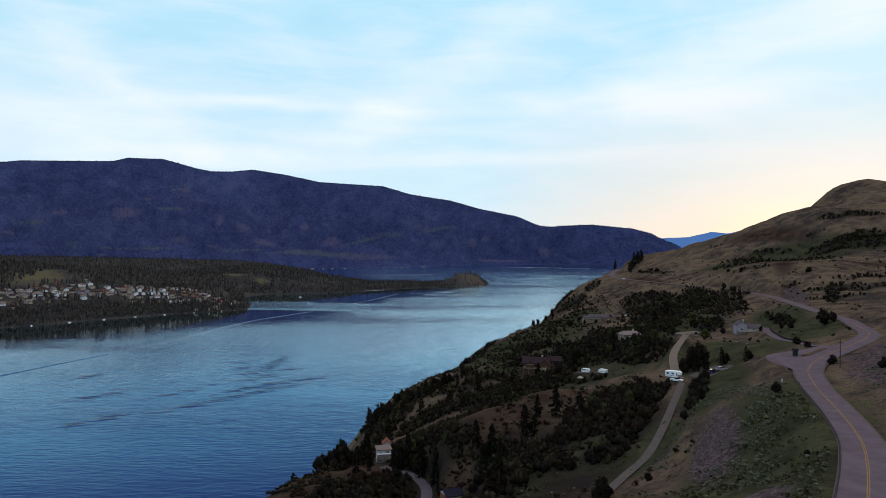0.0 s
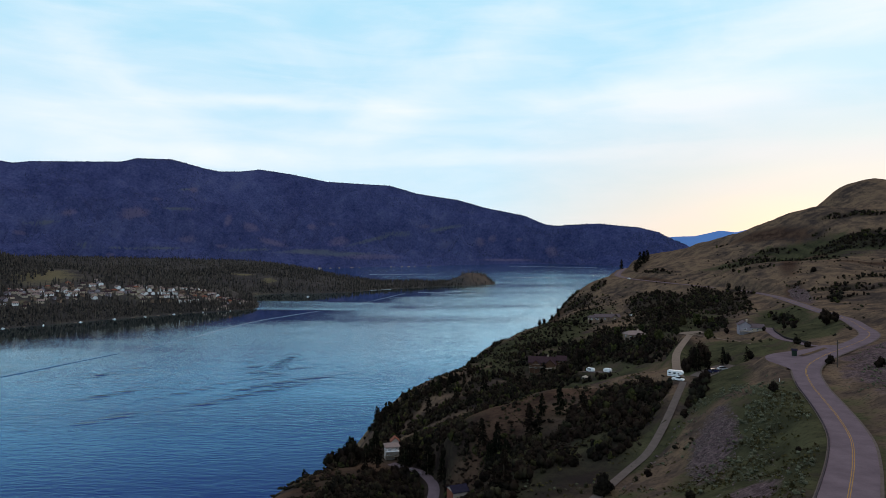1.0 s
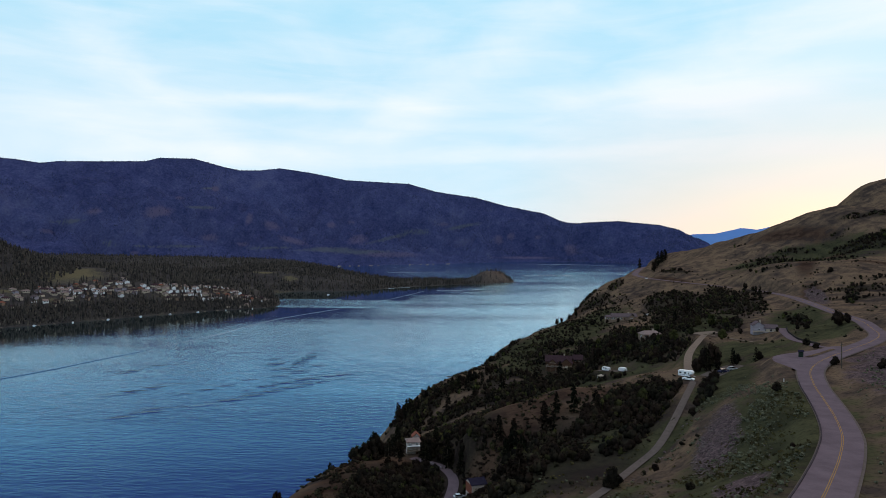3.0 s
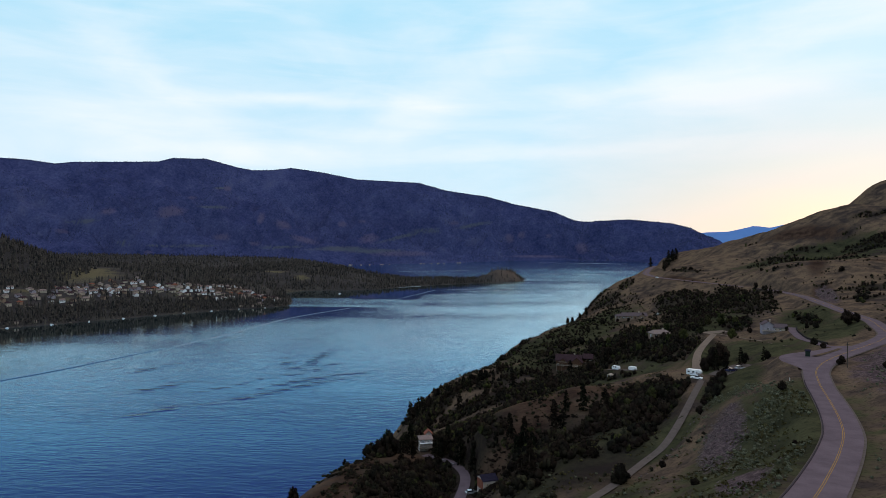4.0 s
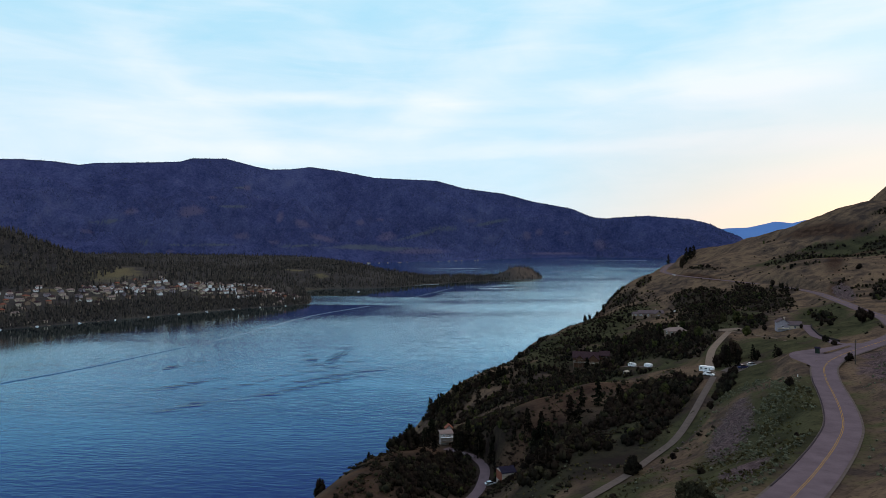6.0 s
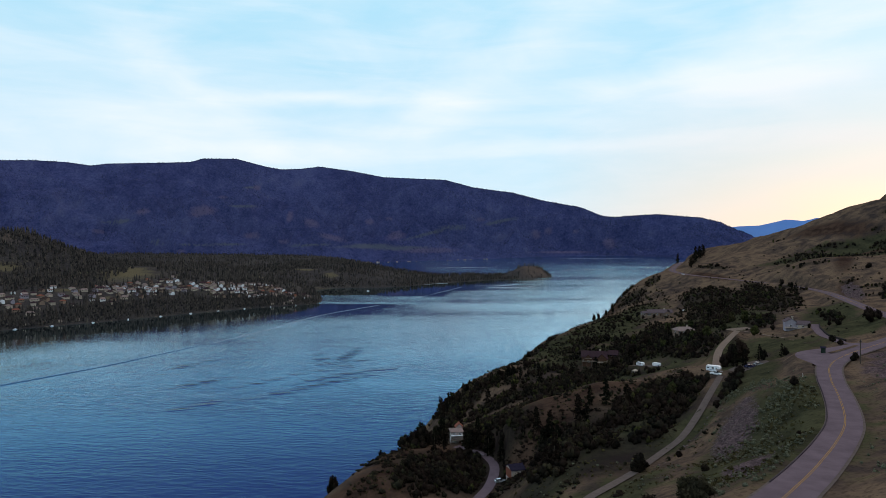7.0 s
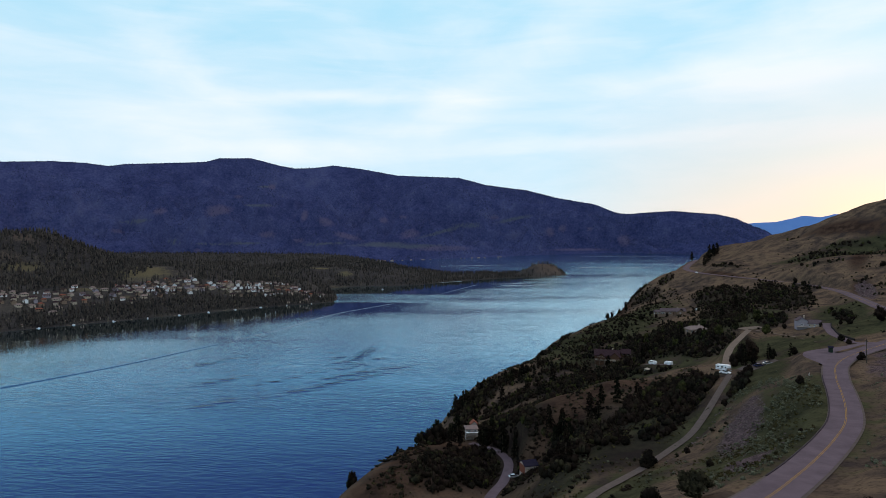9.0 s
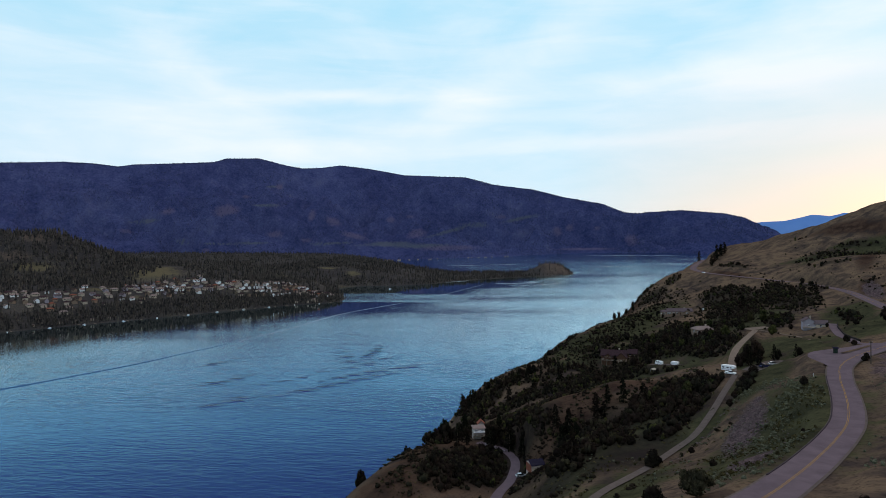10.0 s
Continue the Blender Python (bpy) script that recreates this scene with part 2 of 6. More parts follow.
def forest_material(name, dark, light, bare, scale=1.0, field=(0.085, 0.074, 0.030), rock=(0.12, 0.06, 0.04)):
    m, nt, bsdf = material(name)
    v = coords(nt)
    big, mid = noise_tex(nt, v, 0.0022 * scale, 5, 0.6), noise_tex(nt, v, 0.011 * scale, 5, 0.7)
    fine = noise_tex(nt, v, 0.075 * scale, 4, 0.75)
    c = mix_col(nt, ramp(nt, math_node(nt, "ADD", math_node(nt, "MULTIPLY", mid, 0.45), math_node(nt, "MULTIPLY", fine, 0.55)), [(0.36, 0.0), (0.64, 1.0)]), dark, light)
    c = mix_col(nt, 1.0, c, mix_col(nt, ramp(nt, big, [(0.35, 0.0), (0.65, 1.0)]), (0.84, 0.84, 0.88), (1.18, 1.18, 1.12)), "MULTIPLY")
    c = mix_col(nt, ramp(nt, math_node(nt, "ADD", math_node(nt, "MULTIPLY", big, 0.6), math_node(nt, "MULTIPLY", mid, 0.4)), [(0.57, 0.0), (0.72, 0.55)]), c, bare)
    nt.links.new(c, bsdf.inputs["Base Color"])
    ga = nt.nodes.new("ShaderNodeAttribute")
    ga.attribute_name = "cover"
    sp = nt.nodes.new("ShaderNodeSeparateXYZ")
    nt.links.new(ga.outputs["Vector"], sp.inputs[0])
    edge = math_node(nt, "ADD", math_node(nt, "MULTIPLY", math_node(nt, "SUBTRACT", mid, 0.5), 1.4), math_node(nt, "MULTIPLY", math_node(nt, "SUBTRACT", fine, 0.5), 1.5))
    c = mix_col(nt, ramp(nt, math_node(nt, "ADD", sp.outputs[0], edge), [(0.2, 0.0), (0.9, 0.85)]), c, field)
    c = mix_col(nt, ramp(nt, math_node(nt, "ADD", sp.outputs[1], edge), [(0.2, 0.0), (1.0, 0.85)]), c, rock)
    nt.links.new(c, bsdf.inputs["Base Color"])
    bsdf.inputs["Roughness"].default_value = 1.0
    bsdf.inputs["Specular IOR Level"].default_value = 0.0
    bump(nt, bsdf, math_node(nt, "ADD", fine, math_node(nt, "MULTIPLY", mid, 1.6)), 0.55, 12)
    return m


def asphalt_material():
    m, nt, bsdf = material("asphalt")
    v = coords(nt)
    n1, n2 = noise_tex(nt, v, 0.25, 5, 0.6), noise_tex(nt, v, 6.0, 3)
    c = mix_col(nt, ramp(nt, n1, [(0.35, 0.0), (0.65, 1.0)]), (0.102, 0.076, 0.087), (0.136, 0.102, 0.115))
    c = mix_col(nt, ramp(nt, n2, [(0.3, 0.3), (0.6, 0.0)]), c, (0.06, 0.046, 0.052))
    nt.links.new(c, bsdf.inputs["Base Color"])
    bsdf.inputs["Roughness"].default_value = 0.85
    bump(nt, bsdf, n2, 0.3, 0.02)
    return m


GROUND, WATER, ASPHALT = ground_material(), water_material(), asphalt_material()
# the mountain's blue tones carry aerial haze in the base colour
MOUNTAIN = forest_material("hazed_mountain_forest", (0.022, 0.028, 0.086), (0.066, 0.073, 0.168), (0.066, 0.068, 0.128), 1.0, (0.080, 0.086, 0.112), (0.098, 0.080, 0.142))
SHORE = forest_material("shore_forest_floor", (0.032, 0.029, 0.031), (0.072, 0.063, 0.058), (0.100, 0.085, 0.062), 3.0, (0.128, 0.106, 0.060), (0.118, 0.085, 0.068))
GRAVEL = plain("packed_gravel", (0.078, 0.062, 0.056), (0.118, 0.094, 0.084), 0.8, 0.95)
TAN_GRAVEL = plain("dusty_tan_gravel", (0.125, 0.094, 0.076), (0.185, 0.142, 0.114), 0.6, 0.95)
LINE = plain("worn_yellow_paint", (0.20, 0.115, 0.045), (0.34, 0.20, 0.065), 1.5, 0.8)


# plan: spot heights, roads and shores, in metres above the lake
ROAD = [(-30, 0, 111), (0, 24, 111), (22, 43, 110.5), (38.5, 60, 109.8), (50.5, 76, 108.5), (60.5, 90.5, 107.4), (71, 106.5, 106.4), (80.8, 123, 105.5), (89.8, 142, 104.8), (98, 162, 104.5),
        (104.5, 179, 104.8), (113, 197, 106), (126, 213, 106.9), (150, 237.5, 107), (171, 259, 107.2), (186, 278.5, 107.4), (199, 306, 107.5), (211, 335, 107.8), (220.5, 374, 108.1), (235, 430, 109),
        (247, 485, 110), (249, 540, 110.5), (239, 590, 111), (222, 635, 112), (205, 680, 113), (200, 715, 113.5), (204, 770, 114.5), (226, 850, 115), (254, 940, 115.5), (292, 1050, 116), (330, 1120, 116), (380, 1150, 116)]
LANE = [(8, 105, 84), (20, 128, 83), (29, 141, 82.5), (38, 155, 81.5), (50, 172, 82), (58, 180, 84.5), (67, 194, 88), (77, 212, 92), (88, 234, 94.5), (92, 252, 95), (108, 298, 94.5), (130, 348, 93.5), (146, 382, 93)]
LOWER_LANE = [(-15, 150, 62), (-12.5, 170, 60.5), (-10, 187, 59), (-7, 200, 57.8), (-5.5, 212, 57.2), (-5, 224, 56.8), (-6.5, 233, 56.6), (-11, 241.5, 56.8), (-18, 246.5, 57), (-23, 250.5, 57)]
SPUR = [(146, 239, 106.8), (143, 249, 106.2), (147, 260, 105.2), (152, 274, 103.8), (159.5, 295, 101.6), (167, 318, 99.8), (176, 342, 98.8), (181, 356, 98.6), (187, 370, 99)]
SHORE_LINE = [(-120, -160), (-122, 0), (-125, 120), (-118, 200), (-105, 260), (-92, 330), (-75, 400), (-72, 455), (-30, 520), (8, 610), (45, 700), (95, 790), (138, 900), (180, 1010), (235, 1130), (330, 1290), (480, 1420)]
BLUFF = [(-52, 181, 65), (-51, 196, 64), (-47, 216, 63), (-38, 234, 62), (-21, 403, 48), (-38, 422, 40), (-2, 405, 54), (9, 425, 60), (21, 456, 61), (30, 517, 63), (57, 599, 59),
         (88, 671, 58), (128, 734, 76), (148, 750, 93), (167, 761, 104), (190, 733, 114), (212, 860, 107), (245, 965, 108), (284, 1066, 108), (174, 707, 106), (151, 685, 90), (-43, 177, 66), (-31, 197, 63)]
SLOPE = [(-4, 160, 64), (-20, 160, 62), (83, 252, 93), (60, 258, 87), (47, 253, 86), (34, 245, 86), (15, 237, 80), (1, 233, 75), (52, 193, 84), (35, 182, 82), (22, 181, 80), (7, 165, 73), (17, 160, 78), (21, 141, 82),
         (66, 146, 96), (56, 125, 95), (47, 121, 93), (57, 174, 84), (84, 189, 99), (80, 150, 102.5), (43, 84, 105), (4, 203, 60.5), (30, 110, 92), (88, 167, 104), (66, 226, 86)]
BENCH = [(57, 423, 63), (81, 480, 71), (88, 376, 69), (121, 405, 86), (177, 370, 97), (199, 508, 100), (196, 598, 103), (235, 610, 110), (109, 362, 79), (137, 562, 81), (40, 330, 60), (0, 320, 52), (-20, 300, 50), (63, 415, 64), (100, 300, 88), (110, 640, 72)]
HILL = [(305, 850, 149), (344, 800, 164), (360, 760, 173), (400, 700, 192), (432, 700, 196), (462, 690, 192), (415, 636, 179), (452, 626, 177), (470, 815, 193), (486, 820, 209), (505, 822, 225), (547, 850, 239), (585, 855, 237), (416, 600, 159), (326, 470, 124), (349, 640, 142), (292, 640, 130), (251, 680, 122),
        (265, 380, 113), (135, 190, 108), (118, 150, 109), (98, 105, 111), (180, 225, 114), (235, 290, 118), (276, 585, 131), (600, 500, 190), (650, 800, 205), (300, 200, 150), (260, 0, 150), (90, 0, 118), (30, 0, 108), (-40, -20, 84), (20, -150, 96), (540, 1000, 160), (400, 1060, 140), (430, 860, 150), (330, 930, 138), (262, 820, 124), (440, 770, 180), (500, 735, 203), (560, 620, 190)]


def thin_plate(points, values, smooth):
    p = np.array(points, float) / 100
    d = np.linalg.norm(p[:, None] - p[None], axis=2)
    k = np.where(d > 0, d * d * np.log(d + 1e-9), 0) + smooth * np.eye(len(p))
    a = np.zeros((len(p) + 3, len(p) + 3))
    a[:-3, :-3] = k
    a[:-3, -3:] = np.c_[np.ones(len(p)), p]
    a[-3:, :-3] = a[:-3, -3:].T
    w = np.linalg.solve(a, np.r_[np.array(values, float), 0, 0, 0])

    def height(x, y):
        q = np.stack([x, y], -1) / 100
        out = w[-3] + q @ w[-2:]
        for i in range(len(p)):
            r2 = ((q - p[i]) ** 2).sum(-1) + 1e-12
            out = out + w[i] * 0.5 * r2 * np.log(r2)
        return out
    return height


def dense(line, step):
    """A smooth line through the given points, at even steps (Catmull-Rom)."""
    p = np.array(line, float)
    p = np.vstack([2 * p[0] - p[1], p, 2 * p[-1] - p[-2]])
    out = []
    for i in range(1, len(p) - 2):
        n = max(2, int(np.linalg.norm(p[i + 1] - p[i]) / step))
        for t in np.arange(n) / n:
            out.append(0.5 * (2 * p[i] + (p[i + 1] - p[i - 1]) * t + (2 * p[i - 1] - 5 * p[i] + 4 * p[i + 1] - p[i + 2]) * t * t + (3 * p[i] - p[i - 1] - 3 * p[i + 1] + p[i + 2]) * t ** 3))
    out.append(p[-2])
    return np.array(out)


spots = BLUFF + SLOPE + BENCH + HILL + ROAD[::2] + LANE[::3] + LOWER_LANE[1::2] + [(x, y, -7) for x, y in SHORE_LINE]
base_height = thin_plate([s[:2] for s in spots], [s[2] for s in spots], 0.003)
LOOP = [(113, 201, 105.55), (114, 208, 105.95), (118, 215, 106.4), (128, 223, 106.75), (141, 233, 106.85)]
APRON = [(105.2, 188.5, 105.2), (107.2, 193, 105.6), (108.4, 197.5, 105.8), (108.2, 202, 106.1), (107.6, 207, 106.3), (107.9, 212, 106.5), (110, 217, 106.7), (114, 221.6, 106.9), (122.5, 226.6, 107), (131, 231.6, 107), (138.5, 237.5, 107), (146, 243.4, 107.1),
         (150, 241, 107), (138, 228, 107), (126, 215, 106.9), (118, 205, 106.4), (112, 195, 105.9), (107, 186, 105.2)]
TRACKS = [(dense(ROAD, 3), 4.2, 9.0), (dense(LOOP, 3), 7.4, 5.0), (dense(LANE, 3), 2.4, 5.0), (dense(LOWER_LANE, 1.0), 2.7, 4.0), (dense(SPUR, 3), 2.6, 4.0), (dense([(95, 236, 95.6), (104, 243, 96.9), (112, 248, 98.1)], 2), 4.4, 4.0), (dense([(141, 383, 93.2), (148, 387, 93.5), (156, 389, 94.0)], 2), 4.2, 4.0), (dense([(82, 385, 69.6), (88, 378, 70.7), (96, 368, 72.5)], 2), 3.2, 4.0)]


def lumps(x, y, size, seed):
    """Soft rolling noise for the lie of the land."""
    r = np.random.RandomState(seed)
    out = np.zeros_like(x, dtype=float)
    for octave in range(4):
        for _ in range(4):
            a = r.uniform(0, 2 * np.pi)
            k = 2 * np.pi / (size / 1.9 ** octave) * r.uniform(0.7, 1.3)
            out += np.sin((x * np.cos(a) + y * np.sin(a)) * k + r.uniform(0, 6.28)) / 1.9 ** octave / 4
    return out


def height(x, y):
    x, y = np.asarray(x, float), np.asarray(y, float)
    h = base_height(x, y) + lumps(x, y, 45, 3) * 1.1 + lumps(x, y, 120, 8) * 4.0 * np.clip((x - 255) / 60, 0, 1)
    for line, half, fade in TRACKS:
        near = (x > line[:, 0].min() - 20) & (x < line[:, 0].max() + 20) & (y > line[:, 1].min() - 20) & (y < line[:, 1].max() + 20)
        if not near.any():
            continue
        xs, ys = x[near], y[near]
        best, level = np.full(xs.shape, 1e9), np.zeros(xs.shape)
        for q in line:
            d = np.hypot(xs - q[0], ys - q[1])
            hit = d < best
            best[hit], level[hit] = d[hit], q[2]
        f = np.clip((best - half) / fade, 0, 1)
        f = f * f * (3 - 2 * f)
        h[near] = (level - 0.12) * (1 - f) + h[near] * f
    return h


def grid_mesh(name, xs, ys, fn, mat, smooth=True):
    gx, gy = np.meshgrid(xs, ys)
    px, py, pz = fn(gx, gy)
    nx, ny = len(xs), len(ys)
    verts = np.stack([px.ravel(), py.ravel(), pz.ravel()], 1)
    i = np.arange(nx * ny).reshape(ny, nx)
    quads = np.stack([i[:-1, :-1].ravel(), i[:-1, 1:].ravel(), i[1:, 1:].ravel(), i[1:, :-1].ravel()], 1)
    me = bpy.data.meshes.new(name)
    me.from_pydata(verts.tolist(), [], quads.tolist())
    if smooth:
        me.polygons.foreach_set("use_smooth", [True] * len(me.polygons))
    me.materials.append(mat)
    return me, verts


def spread(lo, a, b, hi, fine, grow):
    mid = list(np.arange(a, b, fine))
    s, x = fine, b
    right = []
    while x < hi:
        right.append(x)
        s *= grow
        x += s
    s, x = fine, a
    left = []
    while x > lo:
        s *= grow
        x -= s
        left.append(x)
    return np.array(left[::-1] + mid + right)


def blob(x, y, cx, cy, rx, ry, turn):
    c, s = np.cos(radians(turn)), np.sin(radians(turn))
    u, v = ((x - cx) * c + (y - cy) * s) / rx, (-(x - cx) * s + (y - cy) * c) / ry
    return np.clip(1.35 - np.sqrt(u * u + v * v), 0, 1)


# ground: the hillside above the lake
gxs = spread(-420, -120, 270, 1500, 2.2, 1.035)
gys = spread(-260, 40, 330, 2200, 2.2, 1.022)
me, verts = grid_mesh("ground", gxs, gys, lambda x, y: (x, y, np.maximum(height(x, y), -25)), GROUND)
vx, vy = verts[:, 0], verts[:, 1]
GREEN = [(85, 520, 70, 34, 62), (45, 478, 50, 24, 60), (118, 590, 60, 34, 70), (60, 440, 50, 20, 30), (312, 639, 60, 16, -28), (372, 617, 60, 16, -28), (350, 647, 50, 12, -28), (92, 215, 36, 12, 60), (128, 300, 62, 34, 72), (60, 335, 70, 50, 50), (105, 262, 30, 14, 70), (150, 440, 60, 40, 80), (70, 132, 66, 22, 62), (22, 120, 40, 14, 60), (30, 176, 40, 12, 42), (58, 184, 24, 9, 45), (190, 330, 44, 20, 62), (205, 388, 46, 18, 66), (40, 192, 30, 10, 40), (322, 605, 62, 24, -22), (105, 430, 70, 26, 92), (385, 600, 40, 14, -22), (14, 160, 24, 10, 80)]
SCREE = [(146, 196, 60, 20, 60), (114, 142, 44, 10, 60), (67, 156, 30, 6, 66), (134, 170, 54, 12, 60), (258, 465, 40, 7, 68), (50, 100, 10, 5, 60)]
RED = [(-46, 182, 30, 18, 75), (-42, 212, 26, 14, 70), (7, 240, 20, 9, 20), (217, 673, 40, 7, 110), (262, 479, 34, 9, 66), (335, 619, 40, 9, -28), (359, 539, 40, 8, -28), (-62, 300, 60, 16, 100), (-20, 215, 50, 30, 70), (10, 235, 40, 14, 20), (20, 222, 30, 14, 40), (36, 243, 44, 11, 12), (302, 565, 50, 9, 62), (-40, 205, 30, 10, 75), (215, 650, 40, 6, 110), (350, 690, 60, 14, 120), (110, 690, 60, 20, 70)]
cover = np.zeros((len(verts), 3))
for k, patches in enumerate((GREEN, SCREE, RED)):
    for b in patches:
        cover[:, k] = np.maximum(cover[:, k], blob(vx, vy, *b))
ground_mesh = me
at = me.attributes.new("cover", "FLOAT_VECTOR", "POINT")
at.data.foreach_set("vector", cover.ravel())
tagged(new("ground", me), "steep grassy hillside of dry and green grass above the lake", "ground", kind="structure")


# far things lie where they are seen, drawn in towards the eye beyond 2.6 km
EYE = np.array([0.0, -25.0, 147.0])


def drawn_in(x, y, z):
    dx, dy, dz = x - EYE[0], y - EYE[1], z - EYE[2]
    d = np.sqrt(dx * dx + dy * dy) + 1e-9
    near = 2600 + 2150 * (1 - np.exp(-np.maximum(d - 2600, 0) / 2150))
    k = np.where(d > 2600, near / d, 1)
    return EYE[0] + dx * k, EYE[1] + dy * k, EYE[2] + dz * k


# lake
lxs = spread(-9000, -560, 150, 12000, 14, 1.05)
lys = spread(-1500, 450, 900, 16000, 10, 1.018)
me, lake_verts = grid_mesh("lake", lxs, lys, lambda x, y: drawn_in(x, y, np.zeros_like(x)), WATER)
lake_mesh = me
tagged(new("lake", me), "calm blue lake with small ripples and wind streaks", "lake", kind="structure")

# far shore: town shelf and wooded point
FAR_SHORE = [(-2600, -400), (-1500, 300), (-1050, 760), (-905, 975), (-865, 1035), (-826, 1090), (-797, 1122), (-745, 1194), (-670, 1309), (-592, 1410), (-515, 1478), (-476, 1525), (-478, 1570), (-498, 1650),
             (-545, 1780), (-598, 1900), (-620, 2010), (-570, 2078), (-446, 2098), (-345, 2160), (-288, 2275), (-199, 2390), (-74, 2529), (40, 2610), (150, 2715), (205, 2805), (196, 2850), (140, 2890), (-60, 2880), (-300, 2860), (-470, 2960), (-600, 3200),
             (-740, 3560), (-900, 4000), (-1130, 4650), (-1500, 4900), (-5200, 6200), (-6000, 3000)]


def inside_distance(x, y, poly):
    """Distance inland from a closed shore; negative on the water."""
    p = np.array(poly, float)
    best, odd = np.full(x.shape, 1e12), np.zeros(x.shape, bool)
    for a, b in zip(p, np.roll(p, -1, 0)):
        ab = b - a
        t = np.clip(((x - a[0]) * ab[0] + (y - a[1]) * ab[1]) / (ab @ ab), 0, 1)
        best = np.minimum(best, (x - a[0] - t * ab[0]) ** 2 + (y - a[1] - t * ab[1]) ** 2)
        cross = (a[1] > y) != (b[1] > y)
        with np.errstate(divide="ignore", invalid="ignore"):
            odd ^= cross & (x < (b[0] - a[0]) * (y - a[1]) / (b[1] - a[1] + 1e-12) + a[0])
    return np.where(odd, 1, -1) * np.sqrt(best)


def far_height(x, y):
    d = inside_distance(x, y, FAR_SHORE)
    inland = np.maximum(d, 0)
    swell = 10 + 47 * np.clip((-330 - x) / 330, 0, 1)
    h = np.where(d > 0, 1 + swell * (1 - np.exp(-inland / 120)) + inland * 0.022 * np.clip((-300 - x) / 300, 0, 1), d * 0.2)
    h += blob(x, y, 105, 2760, 120, 62, 48) * 46 * np.clip(inland / 35, 0, 1)
    h += blob(x, y, -1390, 1520, 340, 190, 48) ** 1.5 * 109 * np.clip(inland / 200, 0, 1)
    h += blob(x, y, -1015, 1620, 130, 130, 0) * 22
    return h + lumps(x, y, 320, 5) * 7 * np.clip(inland / 120, 0, 1)


me, far_verts = grid_mesh("far_shore", np.linspace(-4200, 300, 240), np.linspace(-400, 5200, 260), lambda x, y: drawn_in(x, y, far_height(x, y)), SHORE)
FIELDS = [(-1088, 1490, 50, 20, 45), (-977, 1568, 36, 30, 30), (-844, 1237, 34, 9, 48), (-662, 1373, 14, 24, 40), (-730, 2234, 50, 26, 0), (-622, 2190, 30, 26, 0), (-1046, 1367, 40, 14, 48), (-1122, 1369, 50, 12, 48), (-985, 1525, 75, 95, 38), (-935, 1240, 34, 20, 40), (-705, 1435, 14, 34, 40), (-560, 2010, 60, 40, 0), (-1240, 1420, 60, 22, 45), (-780, 1860, 80, 30, 20)]
ROCK = [(118, 2735, 95, 40, 48), (-1200, 1300, 80, 20, 50), (-1315, 1509, 34, 26, 40), (-1298, 1423, 44, 18, 45), (-1340, 1545, 60, 30, 45), (-1088, 1440, 50, 14, 48)]
fx, fy = far_verts[:, 0], far_verts[:, 1]
far_cover = np.zeros((len(far_verts), 3))
for k, patches in enumerate((FIELDS, ROCK)):
    for b in patches:
        far_cover[:, k] = np.maximum(far_cover[:, k], blob(fx, fy, *b))
me.attributes.new("cover", "FLOAT_VECTOR", "POINT").data.foreach_set("vector", far_cover.ravel())
tagged(new("far_shore", me), "low wooded far shore with a residential shelf and a point", "shore", kind="structure")

RIPPLES = [(-180, 642, 60, 6, 50), (-158, 694, 60, 4, 46), (-235, 760, 90, 4, 112), (-212, 775, 80, 4, 88), (-190, 740, 60, 3, 70), (-225, 580, 44, 4, 48), (-330, 616, 36, 6, 60), (-285, 527, 28, 5, 60), (-255, 640, 50, 3, 58), (-200, 655, 50, 3, 54), (-390, 715, 40, 5, 70)]
lx, ly = lake_verts[:, 0], lake_verts[:, 1]
rip = np.zeros(len(lake_verts))
for b in RIPPLES:
    rip = np.maximum(rip, blob(lx, ly, *b))
lake_mesh.attributes.new("ripple", "FLOAT", "POINT").data.foreach_set("value", rip)
# sheltered water under the far shore lies calmer than the open lake
away = -inside_distance(lx, ly, FAR_SHORE)
chop = 0.70 - 0.66 * np.exp(-(np.maximum(away, 0) / 270) ** 3.2) + 0.9 * np.clip((ly - 2600) / 500, 0, 1) * np.clip((lx + 400) / 500, 0, 1) + 0.5 * np.clip((ly - 1500) / 500, 0, 1) * np.clip((lx + 100) / 200, 0, 1)
# the cove behind the near point lies still, with a sharp edge where the wind begins
cove = np.clip((ly + 0.18 * lx - 1700) / 26, 0, 1) * np.clip((-150 - lx) / 60, 0, 1) * np.clip((2600 - ly) / 100, 0, 1)
chop = np.where(cove > 0, np.minimum(chop, 0.70 - 0.66 * cove), np.where((ly > 1510) & (ly < 1780) & (lx < -150), np.maximum(chop, 1.0), chop))
lake_mesh.attributes.new("chop", "FLOAT", "POINT").data.foreach_set("value", chop)

# mountains: ridge bearings and elevations in degrees
RIDGE = [(-95, 4.0), (-70, 5.2), (-50, 5.6), (-41.4, 6.25), (-38.4, 6.46), (-36.3, 6.45), (-34.5, 6.28), (-33.4, 6.49), (-27.3, 6.9), (-26.2, 7.24), (-23.6, 7.32), (-21.1, 6.72), (-19.9, 6.52), (-18.3, 6.58), (-16.6, 6.82), (-13.9, 6.5),
         (-10.95, 5.96), (-5.4, 5.72), (-2.9, 5.02), (0.67, 4.51), (3.2, 3.8), (6.65, 3.12), (8.36, 2.36), (9.57, 2.21), (10.3, 2.3), (12.9, 2.42), (16.5, 2.05), (17.9, 1.66), (19.2, 0.99), (20.2, 0.6), (21.0, -0.1), (23, -0.9), (30, -1.0)]


